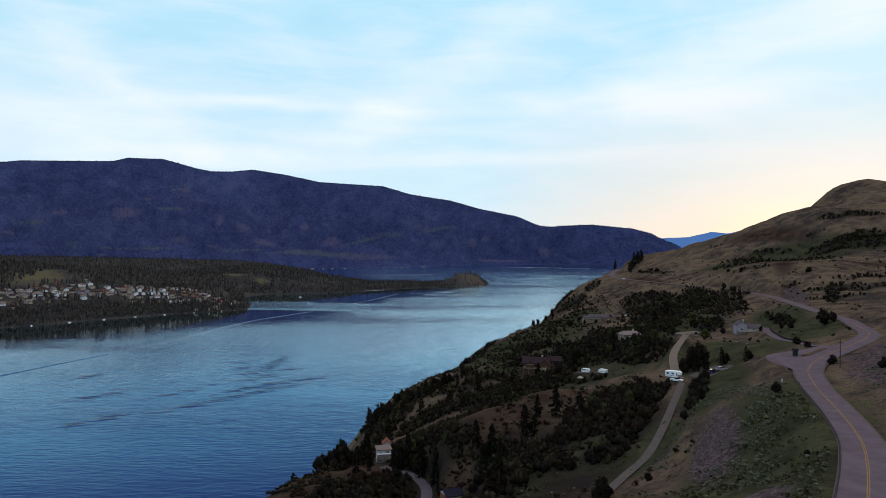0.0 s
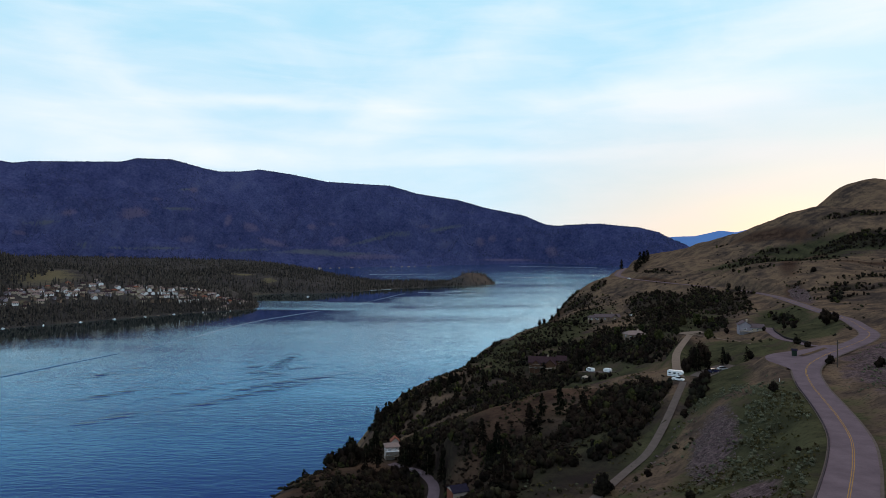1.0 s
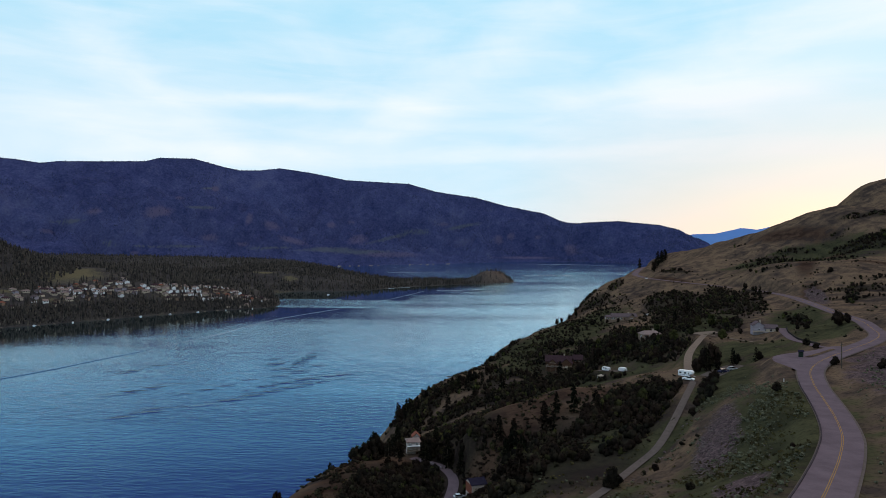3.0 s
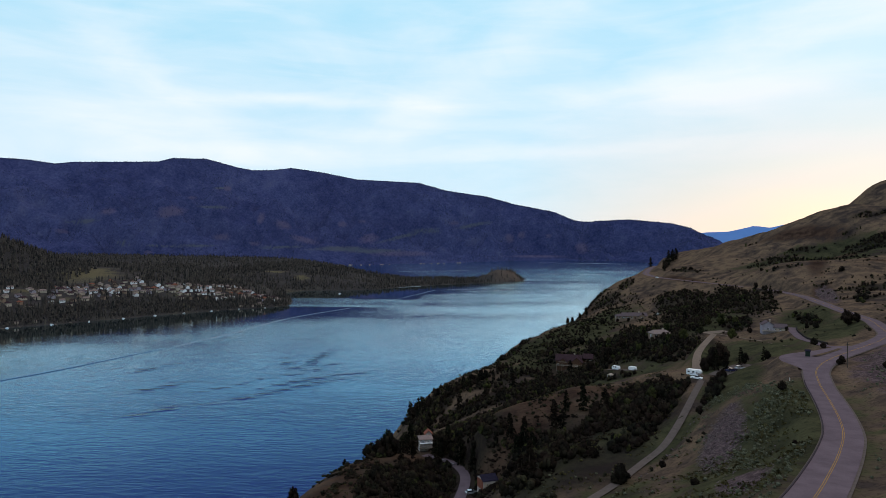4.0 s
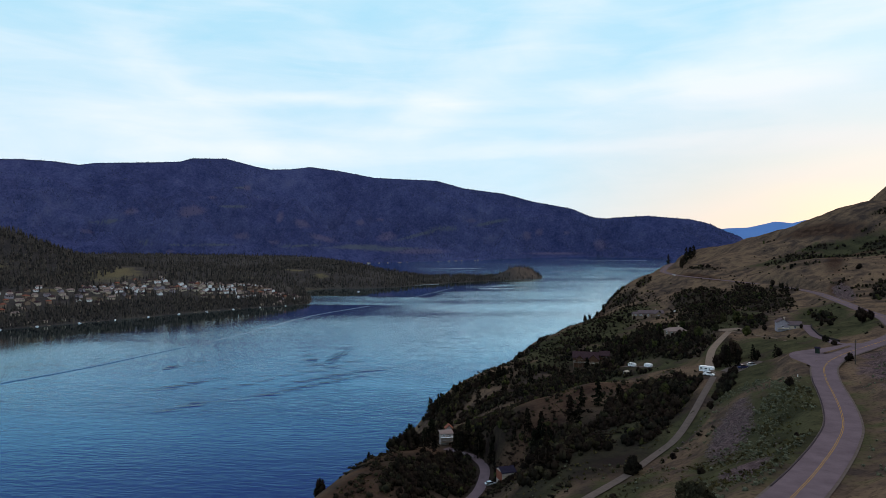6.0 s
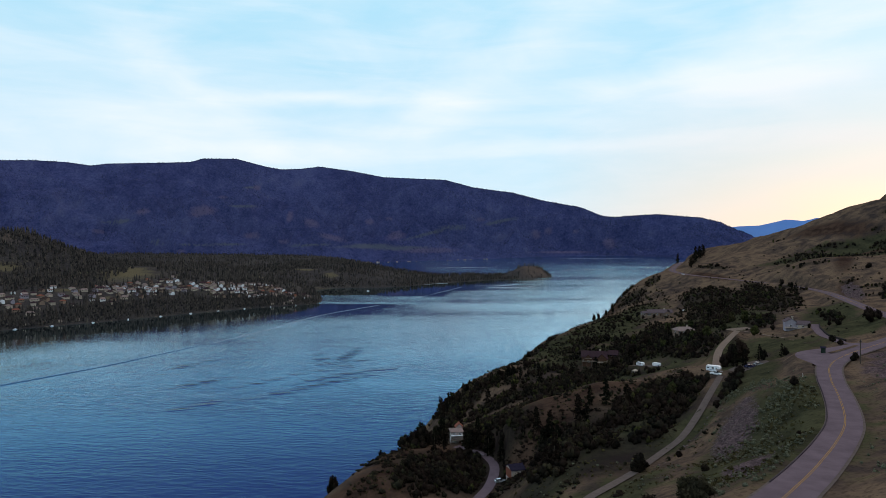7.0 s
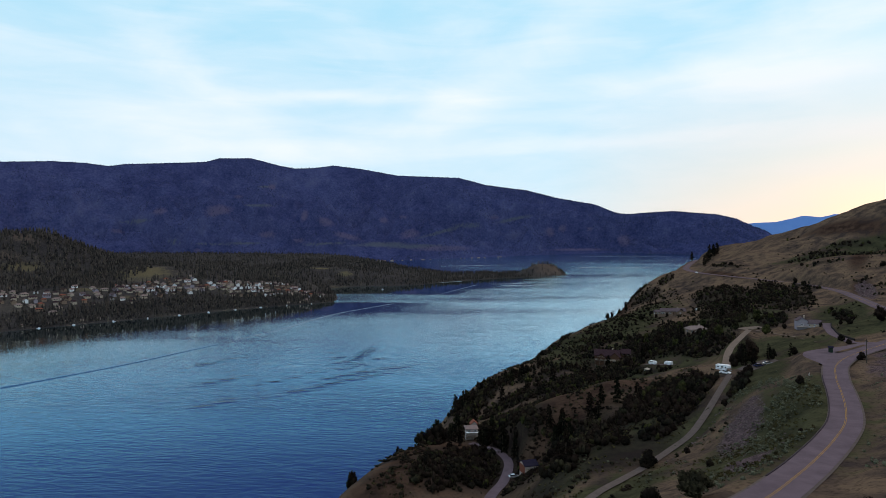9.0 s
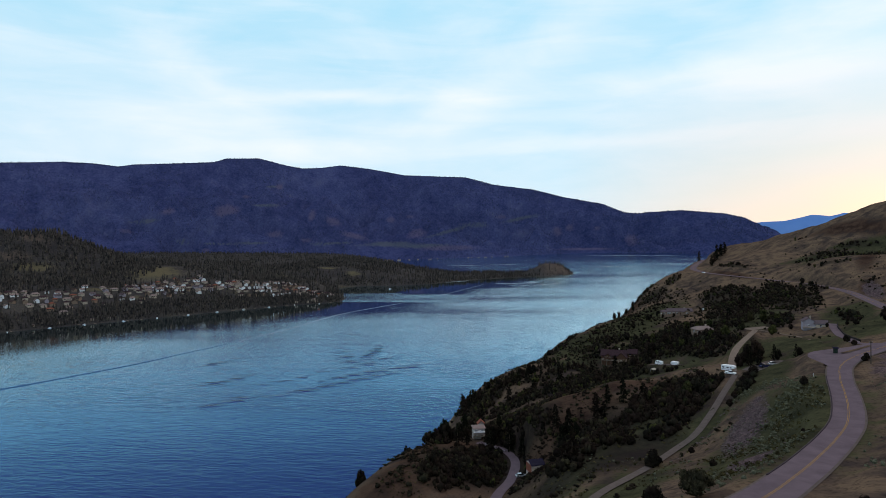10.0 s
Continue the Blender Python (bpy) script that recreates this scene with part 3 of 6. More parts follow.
# the waterline under the mountain: bearing and drawn-in distance
FOOT = [(-60, 3900), (-20, 3920), (-13.8, 3997), (-9.2, 4132), (-6.7, 4192), (-3.1, 4258), (0.9, 4395), (6.3, 4510), (10.5, 4500), (15, 4380), (20, 4380), (30, 4380)]


def mountain(bearing, u):
    ridge = np.interp(bearing, [r[0] for r in RIDGE], [r[1] for r in RIDGE])
    foot = np.interp(bearing, [f[0] for f in FOOT], [f[1] for f in FOOT])
    back = 4640 + 60 * np.sin(bearing * 0.3)
    d = foot + (back - foot) * np.minimum(u, 1.0) + np.maximum(u - 1, 0) * 300
    top = 147 + np.tan(np.radians(ridge)) * back
    # the drawn-in lake lies a little higher the farther out it is
    real = 2600 - 2150 * np.log(np.maximum(1 - (foot - 2600) / 2150, 0.02))
    sea = 147 * (1 - foot / real)
    rise = np.minimum(u, 1.0)
    shape = 0.30 * rise + 0.70 * rise ** 1.45
    bx, by = bearing * 22.0, u * 300
    gully = lumps(bx * 1.6 + by * 0.9, by * 1.3, 300, 11) * 150 + lumps(bx * 2.2 - by, by * 1.4, 120, 12) * 42
    gully *= np.sin(np.pi * np.clip(rise, 0, 1)) ** 1.6 * np.clip((top - 60) / 300, 0.1, 1)
    h = sea - 6 + (top - sea + 6) * shape + gully - np.maximum(u - 1, 0) * 500
    h = np.maximum(h, sea - 6 + 40 * rise)
    a = np.radians(bearing)
    return EYE[0] + np.sin(a) * d, EYE[1] + np.cos(a) * d, h


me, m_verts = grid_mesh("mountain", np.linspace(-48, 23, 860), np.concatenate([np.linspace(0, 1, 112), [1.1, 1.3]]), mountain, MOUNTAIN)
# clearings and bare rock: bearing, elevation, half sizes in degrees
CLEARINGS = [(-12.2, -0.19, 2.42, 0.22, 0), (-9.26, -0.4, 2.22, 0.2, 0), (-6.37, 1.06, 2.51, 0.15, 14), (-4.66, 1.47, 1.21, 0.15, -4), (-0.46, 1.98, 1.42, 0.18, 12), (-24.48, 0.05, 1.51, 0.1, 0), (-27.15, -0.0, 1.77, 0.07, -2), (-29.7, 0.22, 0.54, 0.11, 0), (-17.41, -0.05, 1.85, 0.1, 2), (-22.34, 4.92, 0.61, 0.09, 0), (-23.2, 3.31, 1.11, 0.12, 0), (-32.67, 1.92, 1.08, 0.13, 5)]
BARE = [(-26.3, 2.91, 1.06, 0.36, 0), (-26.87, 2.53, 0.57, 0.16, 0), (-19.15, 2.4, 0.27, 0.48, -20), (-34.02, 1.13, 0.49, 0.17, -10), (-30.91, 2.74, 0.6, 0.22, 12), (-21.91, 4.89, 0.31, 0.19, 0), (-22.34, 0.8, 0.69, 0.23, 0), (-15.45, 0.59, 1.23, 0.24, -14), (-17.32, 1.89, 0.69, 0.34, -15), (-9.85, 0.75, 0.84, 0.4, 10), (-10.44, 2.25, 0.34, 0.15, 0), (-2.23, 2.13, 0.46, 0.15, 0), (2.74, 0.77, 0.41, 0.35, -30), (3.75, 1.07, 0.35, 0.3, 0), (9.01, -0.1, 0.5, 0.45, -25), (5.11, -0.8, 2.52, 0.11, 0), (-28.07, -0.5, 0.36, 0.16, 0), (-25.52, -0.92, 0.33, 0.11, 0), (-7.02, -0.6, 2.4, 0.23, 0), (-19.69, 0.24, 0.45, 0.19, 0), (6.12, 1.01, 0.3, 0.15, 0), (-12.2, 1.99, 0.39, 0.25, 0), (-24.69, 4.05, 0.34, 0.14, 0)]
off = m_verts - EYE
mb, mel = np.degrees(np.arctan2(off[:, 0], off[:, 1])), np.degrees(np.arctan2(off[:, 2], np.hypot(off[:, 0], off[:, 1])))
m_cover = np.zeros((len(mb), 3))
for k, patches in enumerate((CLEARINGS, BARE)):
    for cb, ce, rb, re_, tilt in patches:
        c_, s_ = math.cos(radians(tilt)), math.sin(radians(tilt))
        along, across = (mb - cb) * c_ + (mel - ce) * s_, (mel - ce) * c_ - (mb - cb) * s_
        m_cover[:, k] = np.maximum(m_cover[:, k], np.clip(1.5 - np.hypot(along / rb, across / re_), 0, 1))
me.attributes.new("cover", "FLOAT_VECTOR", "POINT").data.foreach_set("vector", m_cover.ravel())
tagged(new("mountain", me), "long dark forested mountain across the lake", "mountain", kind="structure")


# ---- roads
def strip(line, half, lift, offset=0.0):
    """A flat ribbon along a line, offset sideways."""
    d = np.gradient(line[:, :2], axis=0)
    d /= np.linalg.norm(d, axis=1)[:, None]
    side = np.c_[d[:, 1], -d[:, 0]]
    cols = [line[:, :2] + side * (offset + k) for k in (-half, -half / 3, half / 3, half)]
    n = len(line)
    verts = [(*c[i], line[i, 2] + lift) for c in cols for i in range(n)]
    faces = [(k * n + i, (k + 1) * n + i, (k + 1) * n + i + 1, k * n + i + 1) for k in range(3) for i in range(n - 1)]
    return verts, faces


def mesh_from(name, verts, faces, mat, smooth=False):
    m = bpy.data.meshes.new(name)
    m.from_pydata(list(map(tuple, verts)), [], list(map(tuple, faces)))
    if mat:
        m.materials.append(mat)
    if smooth:
        m.polygons.foreach_set("use_smooth", [True] * len(m.polygons))
    m.update()
    return m


def setting(name, geo, mat, label, category, parent=None):
    ob = tagged(new(name, mesh_from(name, *geo, mat)), label, category, kind="structure")
    return ob


road_line = dense(ROAD, 2.0)
road_line[:, 2] = np.convolve(np.pad(road_line[:, 2], 6, mode="edge"), np.ones(13) / 13, "valid")
setting("road_shoulder", strip(road_line, 4.2, 0.02), GRAVEL, "narrow gravel shoulder beside the asphalt road", "shoulder")
setting("road", strip(road_line, 3.7, 0.10), ASPHALT, "winding worn two-lane asphalt road on the hillside", "road")
lines = [strip(road_line[8:], 0.06, 0.115, o) for o in (-0.15, 0.15)]
for geo in lines:
    setting("centre_line", geo, LINE, "worn yellow painted line along the road", "road marking")
def road_level(x, y):
    return float(road_line[np.argmin(np.hypot(road_line[:, 0] - x, road_line[:, 1] - y)), 2])


apron_edge = [(x, y, road_level(x, y) + 0.085) for x, y, z in dense(APRON + APRON[:1], 2.0)[:-1]]
apron_mid = (118.0, 212.0, road_level(118, 212) + 0.085)
apron_geo = (apron_edge + [apron_mid], [(i, len(apron_edge), (i + 1) % len(apron_edge)) for i in range(len(apron_edge))])
mid_ = Vector((120.0, 212.0))
bank_v, bank_f = [], []
for x, y, z in apron_edge:
    way = (Vector((x, y)) - mid_).normalized()
    bank_v += [(x - way.x * 0.3, y - way.y * 0.3, z - 0.03), (x + way.x * 0.5, y + way.y * 0.5, z - 0.12), (x + way.x * 4.0, y + way.y * 4.0, z - 3.0)]
n_ = len(apron_edge)
for i in range(n_):
    j = (i + 1) % n_
    # the outer side alone, away from the carriageway
    if min(np.hypot(road_line[:, 0] - apron_edge[i][0], road_line[:, 1] - apron_edge[i][1])) > 4.6:
        bank_f += [(i * 3 + k, j * 3 + k, j * 3 + k + 1, i * 3 + k + 1) for k in range(2)]
setting("embankment", (bank_v, bank_f), GROUND, "grassy bank below the edge of the turnout", "embankment")
setting("turnout", apron_geo, ASPHALT, "widened asphalt turnout at the side road", "road")
kerb_run = road_line[(road_line[:, 1] > 70) & (road_line[:, 1] < 182) & (road_line[:, 0] < 110)]
kd = np.gradient(kerb_run[:, :2], axis=0)
kd /= np.linalg.norm(kd, axis=1)[:, None]
kerb_v = [(p[0] - e[1] * o, p[1] + e[0] * o, p[2] + z) for p, e in zip(kerb_run, kd) for o, z in ((3.72, -0.2), (3.74, 0.24), (3.96, 0.26), (4.02, -0.3))]
kerb_f = [(i * 4 + k, i * 4 + k + 1, i * 4 + k + 5, i * 4 + k + 4) for i in range(len(kerb_run) - 1) for k in range(3)]
setting("kerb", (kerb_v, kerb_f), plain("dark_kerb_asphalt", (0.035, 0.028, 0.032), (0.07, 0.056, 0.062), 1.0), "low dark asphalt kerb beside the road", "kerb")
island_run = np.array([(122.5, 217.5, 0), (127, 221.5, 0), (132, 226, 0), (137, 231, 0), (142, 236, 0)], float)
island_run[:, 2] = [road_level(x, y) for x, y in island_run[:, :2]]
setting("island", strip(island_run, 0.75, 0.16), GROUND, "narrow grass island between the turnout and the road", "verge")
setting("lane_1", strip(dense(LANE[:9], 2), 1.2, 0.14), GRAVEL, "narrow gravel lane down the hillside", "lane")
setting("lane_2", strip(dense(LANE[8:], 2), 1.75, 0.145), TAN_GRAVEL, "pale packed gravel road past the trailers", "lane")
setting("lane_3", strip(dense(LOWER_LANE, 2), 2.0, 0.12), ASPHALT, "narrow paved lane bending to the garage", "lane")
setting("lane_4", strip(dense(SPUR, 2), 2.2, 0.06), ASPHALT, "narrow drive to the grey house", "lane")

setting("lane_5", strip(dense([(x, y, float(height(np.array([x]), np.array([y]))[0]) + 0.05) for x, y in ((147.0, 381.0), (153.0, 371.0), (156.0, 358.0), (156.0, 340.0), (154.0, 322.0), (151.0, 300.0))], 3), 0.9, 0.1), TAN_GRAVEL, "narrow pale footpath below the grey house", "path")
setting("yard", strip(np.array([(95, 236, 95.2), (100, 241, 95.9), (106, 245, 96.8), (112, 248, 97.8)], float), 4.2, 0.5), GRAVEL, "gravel yard beside the lane", "yard")
setting("turning_pad", strip(np.array([(141, 383, 93.0), (148, 387, 93.3), (156, 389, 93.8)], float), 4.0, 0.3), TAN_GRAVEL, "pale gravel turning pad at the lane's end", "yard")
setting("trailer_pad", strip(np.array([(82, 385, 69.3), (88, 378, 70.4), (96, 368, 72.2)], float), 3.0, 0.35), GRAVEL, "gravel pad under the trailers", "yard")

# ---- plants
rng = np.random.RandomState(7)


def leaf_material(name, a, b, brown=0.65, vary=0.65):
    m, nt, bsdf = material(name)
    info = nt.nodes.new("ShaderNodeNewGeometry")
    oi = nt.nodes.new("ShaderNodeObjectInfo")
    c = mix_col(nt, info.outputs["Random Per Island"], a, b)
    tint = mix_col(nt, oi.outputs["Random"], (0.75, 0.8, 0.8), (1.25, 1.15, 1.0))
    c = mix_col(nt, 1.0, c, tint, "MULTIPLY")
    big = noise_tex(nt, nt.nodes.new("ShaderNodeNewGeometry").outputs["Position"], 0.09, 3)
    c = mix_col(nt, ramp(nt, big, [(0.42, 0.0), (0.60, brown)]), c, (0.024, 0.015, 0.013))
    mid = noise_tex(nt, nt.nodes.new("ShaderNodeNewGeometry").outputs["Position"], 0.28, 2)
    c = mix_col(nt, 1.0, c, mix_col(nt, ramp(nt, mid, [(0.35, 0.0), (0.68, 1.0)]), (1 - 0.6 * vary, 1 - 0.58 * vary, 1 - 0.55 * vary), (1 + 0.3 * vary, 1 + 0.25 * vary, 1.0)), "MULTIPLY")
    nt.links.new(c, bsdf.inputs["Base Color"])
    bsdf.inputs["Roughness"].default_value = 0.9
    return m


LEAF = leaf_material("broad_leaves", (0.0070, 0.0066, 0.0064), (0.0205, 0.0185, 0.0155))
NEEDLE = leaf_material("pine_needles", (0.005, 0.006, 0.0055), (0.014, 0.016, 0.011))
SAGE = leaf_material("sage_leaves", (0.078, 0.081, 0.058), (0.138, 0.140, 0.104), 0.1, 0.3)
LIGHT_LEAF = leaf_material("willow_leaves", (0.022, 0.026, 0.011), (0.050, 0.054, 0.024))
FAR_TREE = leaf_material("far_conifers", (0.021, 0.021, 0.026), (0.094, 0.081, 0.080), 0.10, 0.6)
# same painted-in haze on the mountain's trees
RIDGE_TREE = leaf_material("hazed_mountain_conifers", (0.025, 0.030, 0.074), (0.044, 0.053, 0.116), 0.0, 0.2)
BRUSH = leaf_material("brush_leaves", (0.0155, 0.0145, 0.0115), (0.044, 0.041, 0.029), 0.5)
TUFT = leaf_material("dry_grass_blades", (0.062, 0.055, 0.024), (0.108, 0.094, 0.046))
BARK = plain("bark", (0.035, 0.026, 0.02), (0.075, 0.055, 0.042), 2.5, 0.95, rel=0.8, dist=0.05)


def leaf_quads(centres, sizes, r, flat=0.0, out=None):
    """Small leaf sprays at the given places, turned at random or facing outwards."""
    n = len(centres)
    if out is None:
        w = r.normal(size=(n, 3)) + (0, 0, flat * 3)
    else:
        w = out + r.normal(size=(n, 3)) * 0.42
    w /= np.linalg.norm(w, axis=1)[:, None] + 1e-9
    u = np.cross(w, r.normal(size=(n, 3)))
    u /= np.linalg.norm(u, axis=1)[:, None] + 1e-9
    v = np.cross(w, u)
    su, sv = (sizes * r.uniform(0.7, 1.3, n))[:, None], (sizes * r.uniform(0.45, 0.9, n))[:, None]
    q = np.stack([centres - u * su, centres - v * sv, centres + u * su, centres + v * sv], 1)
    return q.reshape(-1, 3), np.arange(4 * n).reshape(n, 4)


def clump_points(n, r, lobes=6, hollow=0.6):
    """Points on a lumpy crown of unit size, base at z 0, and the way outwards at each."""
    ctr = r.uniform(-0.5, 0.5, (lobes, 3)) * (1.15, 1.15, 0.7) + (0, 0, 0.5)
    rad = r.uniform(0.3, 0.52, lobes)
    k = r.randint(0, lobes, n)
    d = r.normal(size=(n, 3))
    d /= np.linalg.norm(d, axis=1)[:, None]
    p = ctr[k] + d * (rad[k] * r.uniform(hollow, 1.0, n) ** 0.5)[:, None]
    p[:, 2] = np.maximum(p[:, 2], 0.03)
    return p, d


def bush_geo(r, width, tall, n, leaf):
    p, d = clump_points(n, r)
    return leaf_quads(p * (width, width, tall), np.full(n, leaf), r, 0, d)


def clump_ball(level):
    bm = bmesh.new()
    bmesh.ops.create_icosphere(bm, subdivisions=level, radius=1.0)
    bm.verts.index_update()
    v, f = np.array([q.co[:] for q in bm.verts]), np.array([[q.index for q in g.verts] for g in bm.faces])
    bm.free()
    return v, f


BALLS = {1: clump_ball(1), 2: clump_ball(2)}


def bushes(places, widths, talls, clumps, leaves, leaf, level, r, lo=0.20, hi=0.40):
    """Many bushes at once: each a few uneven clumps of foliage, frayed by leaf sprays. Gives points, triangles and quads."""
    bv, bf = BALLS[level]
    n = len(places)
    size = np.stack([widths, widths, talls], 1)[:, None, :]
    ctr = r.normal(size=(n, clumps, 3))
    ctr *= 0.46 * r.uniform(0, 1, (n, clumps, 1)) ** 0.45 / np.linalg.norm(ctr, axis=2)[..., None]
    ctr = ctr * (1, 1, 0.75) + (0, 0, 0.45)
    ctr[:, 0] *= (0.4, 0.4, 1.0)
    rad = r.uniform(lo, hi, (n, clumps, 1, 1)) * r.uniform(0.85, 1.15, (n, clumps, 1, 3))
    ball = bv[None, None] * rad * (1 + 0.16 * r.normal(size=(n, clumps, len(bv), 1))) + ctr[:, :, None]
    ball[..., 2] = np.maximum(ball[..., 2], 0.0)
    pts = (ball * size[:, :, None] + places[:, None, None]).reshape(-1, 3)
    tris = (np.arange(n * clumps)[:, None, None] * len(bv) + bf[None]).reshape(-1, 3)
    k = r.randint(0, clumps, (n, leaves))
    d = r.normal(size=(n, leaves, 3)) + (0, 0, 0.35)
    d /= np.linalg.norm(d, axis=2)[..., None]
    rows = np.arange(n)[:, None]
    at_ = ctr[rows, k] + d * rad[rows, k, 0] * r.uniform(0.85, 1.45, (n, leaves, 1))
    at_[..., 2] = np.maximum(at_[..., 2], 0.02)
    at_ = (at_ * size + places[:, None]).reshape(-1, 3)
    lv, lf = leaf_quads(at_, np.full(n * leaves, leaf) * np.repeat(np.clip(widths / widths.mean(), 0.6, 1.4), leaves), r, 0, d.reshape(-1, 3))
    return np.concatenate([pts, lv]), tris, lf + len(pts)


def foliage_mesh(name, pts, tris, quads, mat):
    me = bpy.data.meshes.new(name)
    me.from_pydata(pts.tolist(), [], tris.tolist() + quads.tolist())
    me.polygons.foreach_set("use_smooth", [True] * len(tris) + [False] * len(quads))
    me.materials.append(mat)
    me.update()
    return me


def tube(path, radii, sides=6):
    verts, faces = [], []
    for i, (p, rad) in enumerate(zip(path, radii)):
        for k in range(sides):
            a = 2 * math.pi * k / sides
            verts.append((p[0] + math.cos(a) * rad, p[1] + math.sin(a) * rad, p[2]))
    for i in range(len(path) - 1):
        for k in range(sides):
            faces.append((i * sides + k, i * sides + (k + 1) % sides, (i + 1) * sides + (k + 1) % sides, (i + 1) * sides + k))
    return verts, faces


def join(*geos):
    vs, fs, o = [], [], 0
    for v, f in geos:
        vs += [tuple(q) for q in v]
        fs += [tuple(int(i) + o for i in q) for q in f]
        o += len(v)
    return vs, fs


def part(name, geo, mat, parent, label="", smooth=False):
    ob = new(name, mesh_from(name, *geo, mat, smooth))
    ob.parent = parent
    if label:
        ob["label"] = label
    return ob


def conifer(seed, tall, wide, open_=0.0):
    r = np.random.RandomState(seed)
    tree = new("pine_tree")
    lean = r.uniform(-0.25, 0.25, 2)
    spine = [(lean[0] * t, lean[1] * t, tall * t - 0.4) for t in np.linspace(0, 1, 6)]
    limbs = []
    pts, sizes = [], []
    whorls = int(tall * 1.9)
    for i in range(whorls):
        t = 0.10 + 0.88 * (i + r.uniform(-0.3, 0.3)) / whorls
        reach = wide * (1.05 - t) ** 0.75 * r.uniform(0.7, 1.1) + 0.15
        if t < 0.3:
            reach *= r.uniform(0.5, 1.0)
        for _ in range(r.randint(4, 7)):
            if r.rand() < open_:
                continue
            a, lng = r.uniform(0, 6.283), reach * r.uniform(0.65, 1.1)
            for s in np.linspace(0.25, 1, 5):
                pts.append((lean[0] * t + math.cos(a) * lng * s, lean[1] * t + math.sin(a) * lng * s, tall * t - lng * 0.28 * s * s + r.uniform(-0.12, 0.12)))
                sizes.append(0.24 + 0.30 * lng / wide)
            if len(limbs) < 30 and r.rand() < 0.4:
                limbs.append(tube([(0, 0, tall * t), (math.cos(a) * lng * 0.7, math.sin(a) * lng * 0.7, tall * t - lng * 0.2)], (0.07, 0.02), 4))
    part("trunk", join(tube(spine, np.linspace(0.03 * tall, 0.02, 6)), *limbs), BARK, tree)
    part("crown", leaf_quads(np.array(pts), np.array(sizes) * 1.15, r, 0.08), NEEDLE, tree)
    return tree


def broad_tree(seed, tall, wide, leafmat, n=1300):
    r = np.random.RandomState(seed)
    tree = new("broadleaf_tree")
    limbs = [tube([(0, 0, -0.4), (0.1, 0.05, tall * 0.25), (0.2, -0.1, tall * 0.6)], (0.2, 0.14, 0.06))]
    for _ in range(6):
        a = r.uniform(0, 6.283)
        limbs.append(tube([(0.1, 0.05, tall * r.uniform(0.2, 0.35)), (math.cos(a) * wide * 0.4, math.sin(a) * wide * 0.4, tall * r.uniform(0.45, 0.75))], (0.09, 0.03), 5))
    part("trunk", join(*limbs), BARK, tree)
    crown = new("crown", foliage_mesh("crown", *bushes(np.array([(0, 0, tall * 0.06)]), np.array([wide * 1.15]), np.array([tall * 0.98]), 36, n - 100, 0.30, 1, r, 0.09, 0.19), leafmat))
    crown.parent = tree
    return tree


def shrub(seed, tall, wide, leafmat, n=900):
    r = np.random.RandomState(seed)
    ob = new("shrub")
    stems = [tube([(0, 0, -0.3), (math.cos(a) * wide * 0.3, math.sin(a) * wide * 0.3, tall * 0.6)], (0.06, 0.02), 4) for a in r.uniform(0, 6.283, 5)]
    part("stems", join(*stems), BARK, ob)
    leaves_ = new("foliage", foliage_mesh("foliage", *bushes(np.array([(0, 0, -0.1)]), np.array([wide * 1.25]), np.array([tall * 1.05]), 20, n + 300, 0.19, 1, r, 0.12, 0.24), leafmat))
    leaves_.parent = ob
    return ob


def hz(x, y):
    return float(height(np.array([x]), np.array([y]))[0])


def plant(proto, places, label, category, group, sink=0.15, lo=0.85, hi=1.15):
    """The prototype at the first place, copies at the others."""
    first = True
    for x, y, s in places:
        k = s * rng.uniform(lo, hi)
        m = pose(x, y, hz(x, y) - sink, 0, 0, rng.uniform(0, 360))
        if first:
            tagged(proto, label, category, group)
            proto.matrix_basis = m
            proto.scale = (k, k, k * rng.uniform(0.92, 1.1))
            first, ob = False, proto
        else:
            ob = copy_thing(proto, m)
            ob.scale = (k, k, k * rng.uniform(0.92, 1.1))


PINES_A = [(34, 226, 0.9), (28, 215, 1.05), (12, 222, 1.0), (17, 213, 1.1), (14, 211, 0.9), (15, 167, 1.0), (-13, 251, 1.0), (-8, 240, 1.05), (-29, 249, 1.1), (-2, 229, 0.85), (101, 244, 0.8), (-31, 233, 0.95), (214, 728, 1.0), (270, 1000, 1.7), (251, 838, 1.5), (-40, 400, 1.0), (0, 404, 0.8)]
PINES_B = [(-18.8, 250, 0.85), (-27.5, 250, 0.7), (-30, 362, 1.0), (-12, 372, 1.1), (4, 380, 0.9), (22, 386, 1.1), (44, 398, 1.0), (60, 400, 1.1), (84, 404, 1.0), (98, 412, 0.9), (112, 420, 1.0), (150, 452, 1.0), (176, 500, 1.1), (48, 222, 0.9), (40, 224, 1.0), (258, 846, 1.7), (246, 832, 1.3), (264, 852, 1.5), (255, 852, 1.6), (31, 215, 0.9), (19, 204, 0.95), (13, 169, 0.8), (-16, 248, 1.05), (-32, 257, 1.0), (-17, 242, 1.1), (97, 244, 0.85), (99, 255, 0.9), (241, 826, 1.1), (-46, 412, 0.95), (-6, 398, 0.85), (-57, 247, 0.8), (234, 511, 0.8), (10, 412, 0.7)]
PINES_C = [(268, 860, 1.0), (-36, 392, 0.9), (226, 486, 0.7), (-10, 398, 0.75), (109, 249, 0.45), (117, 246, 0.45), (-48, 420, 0.8)]
plant(conifer(11, 11, 2.7), PINES_A, "dark green conifer on the dry hillside", "pine tree", "hillside pines")
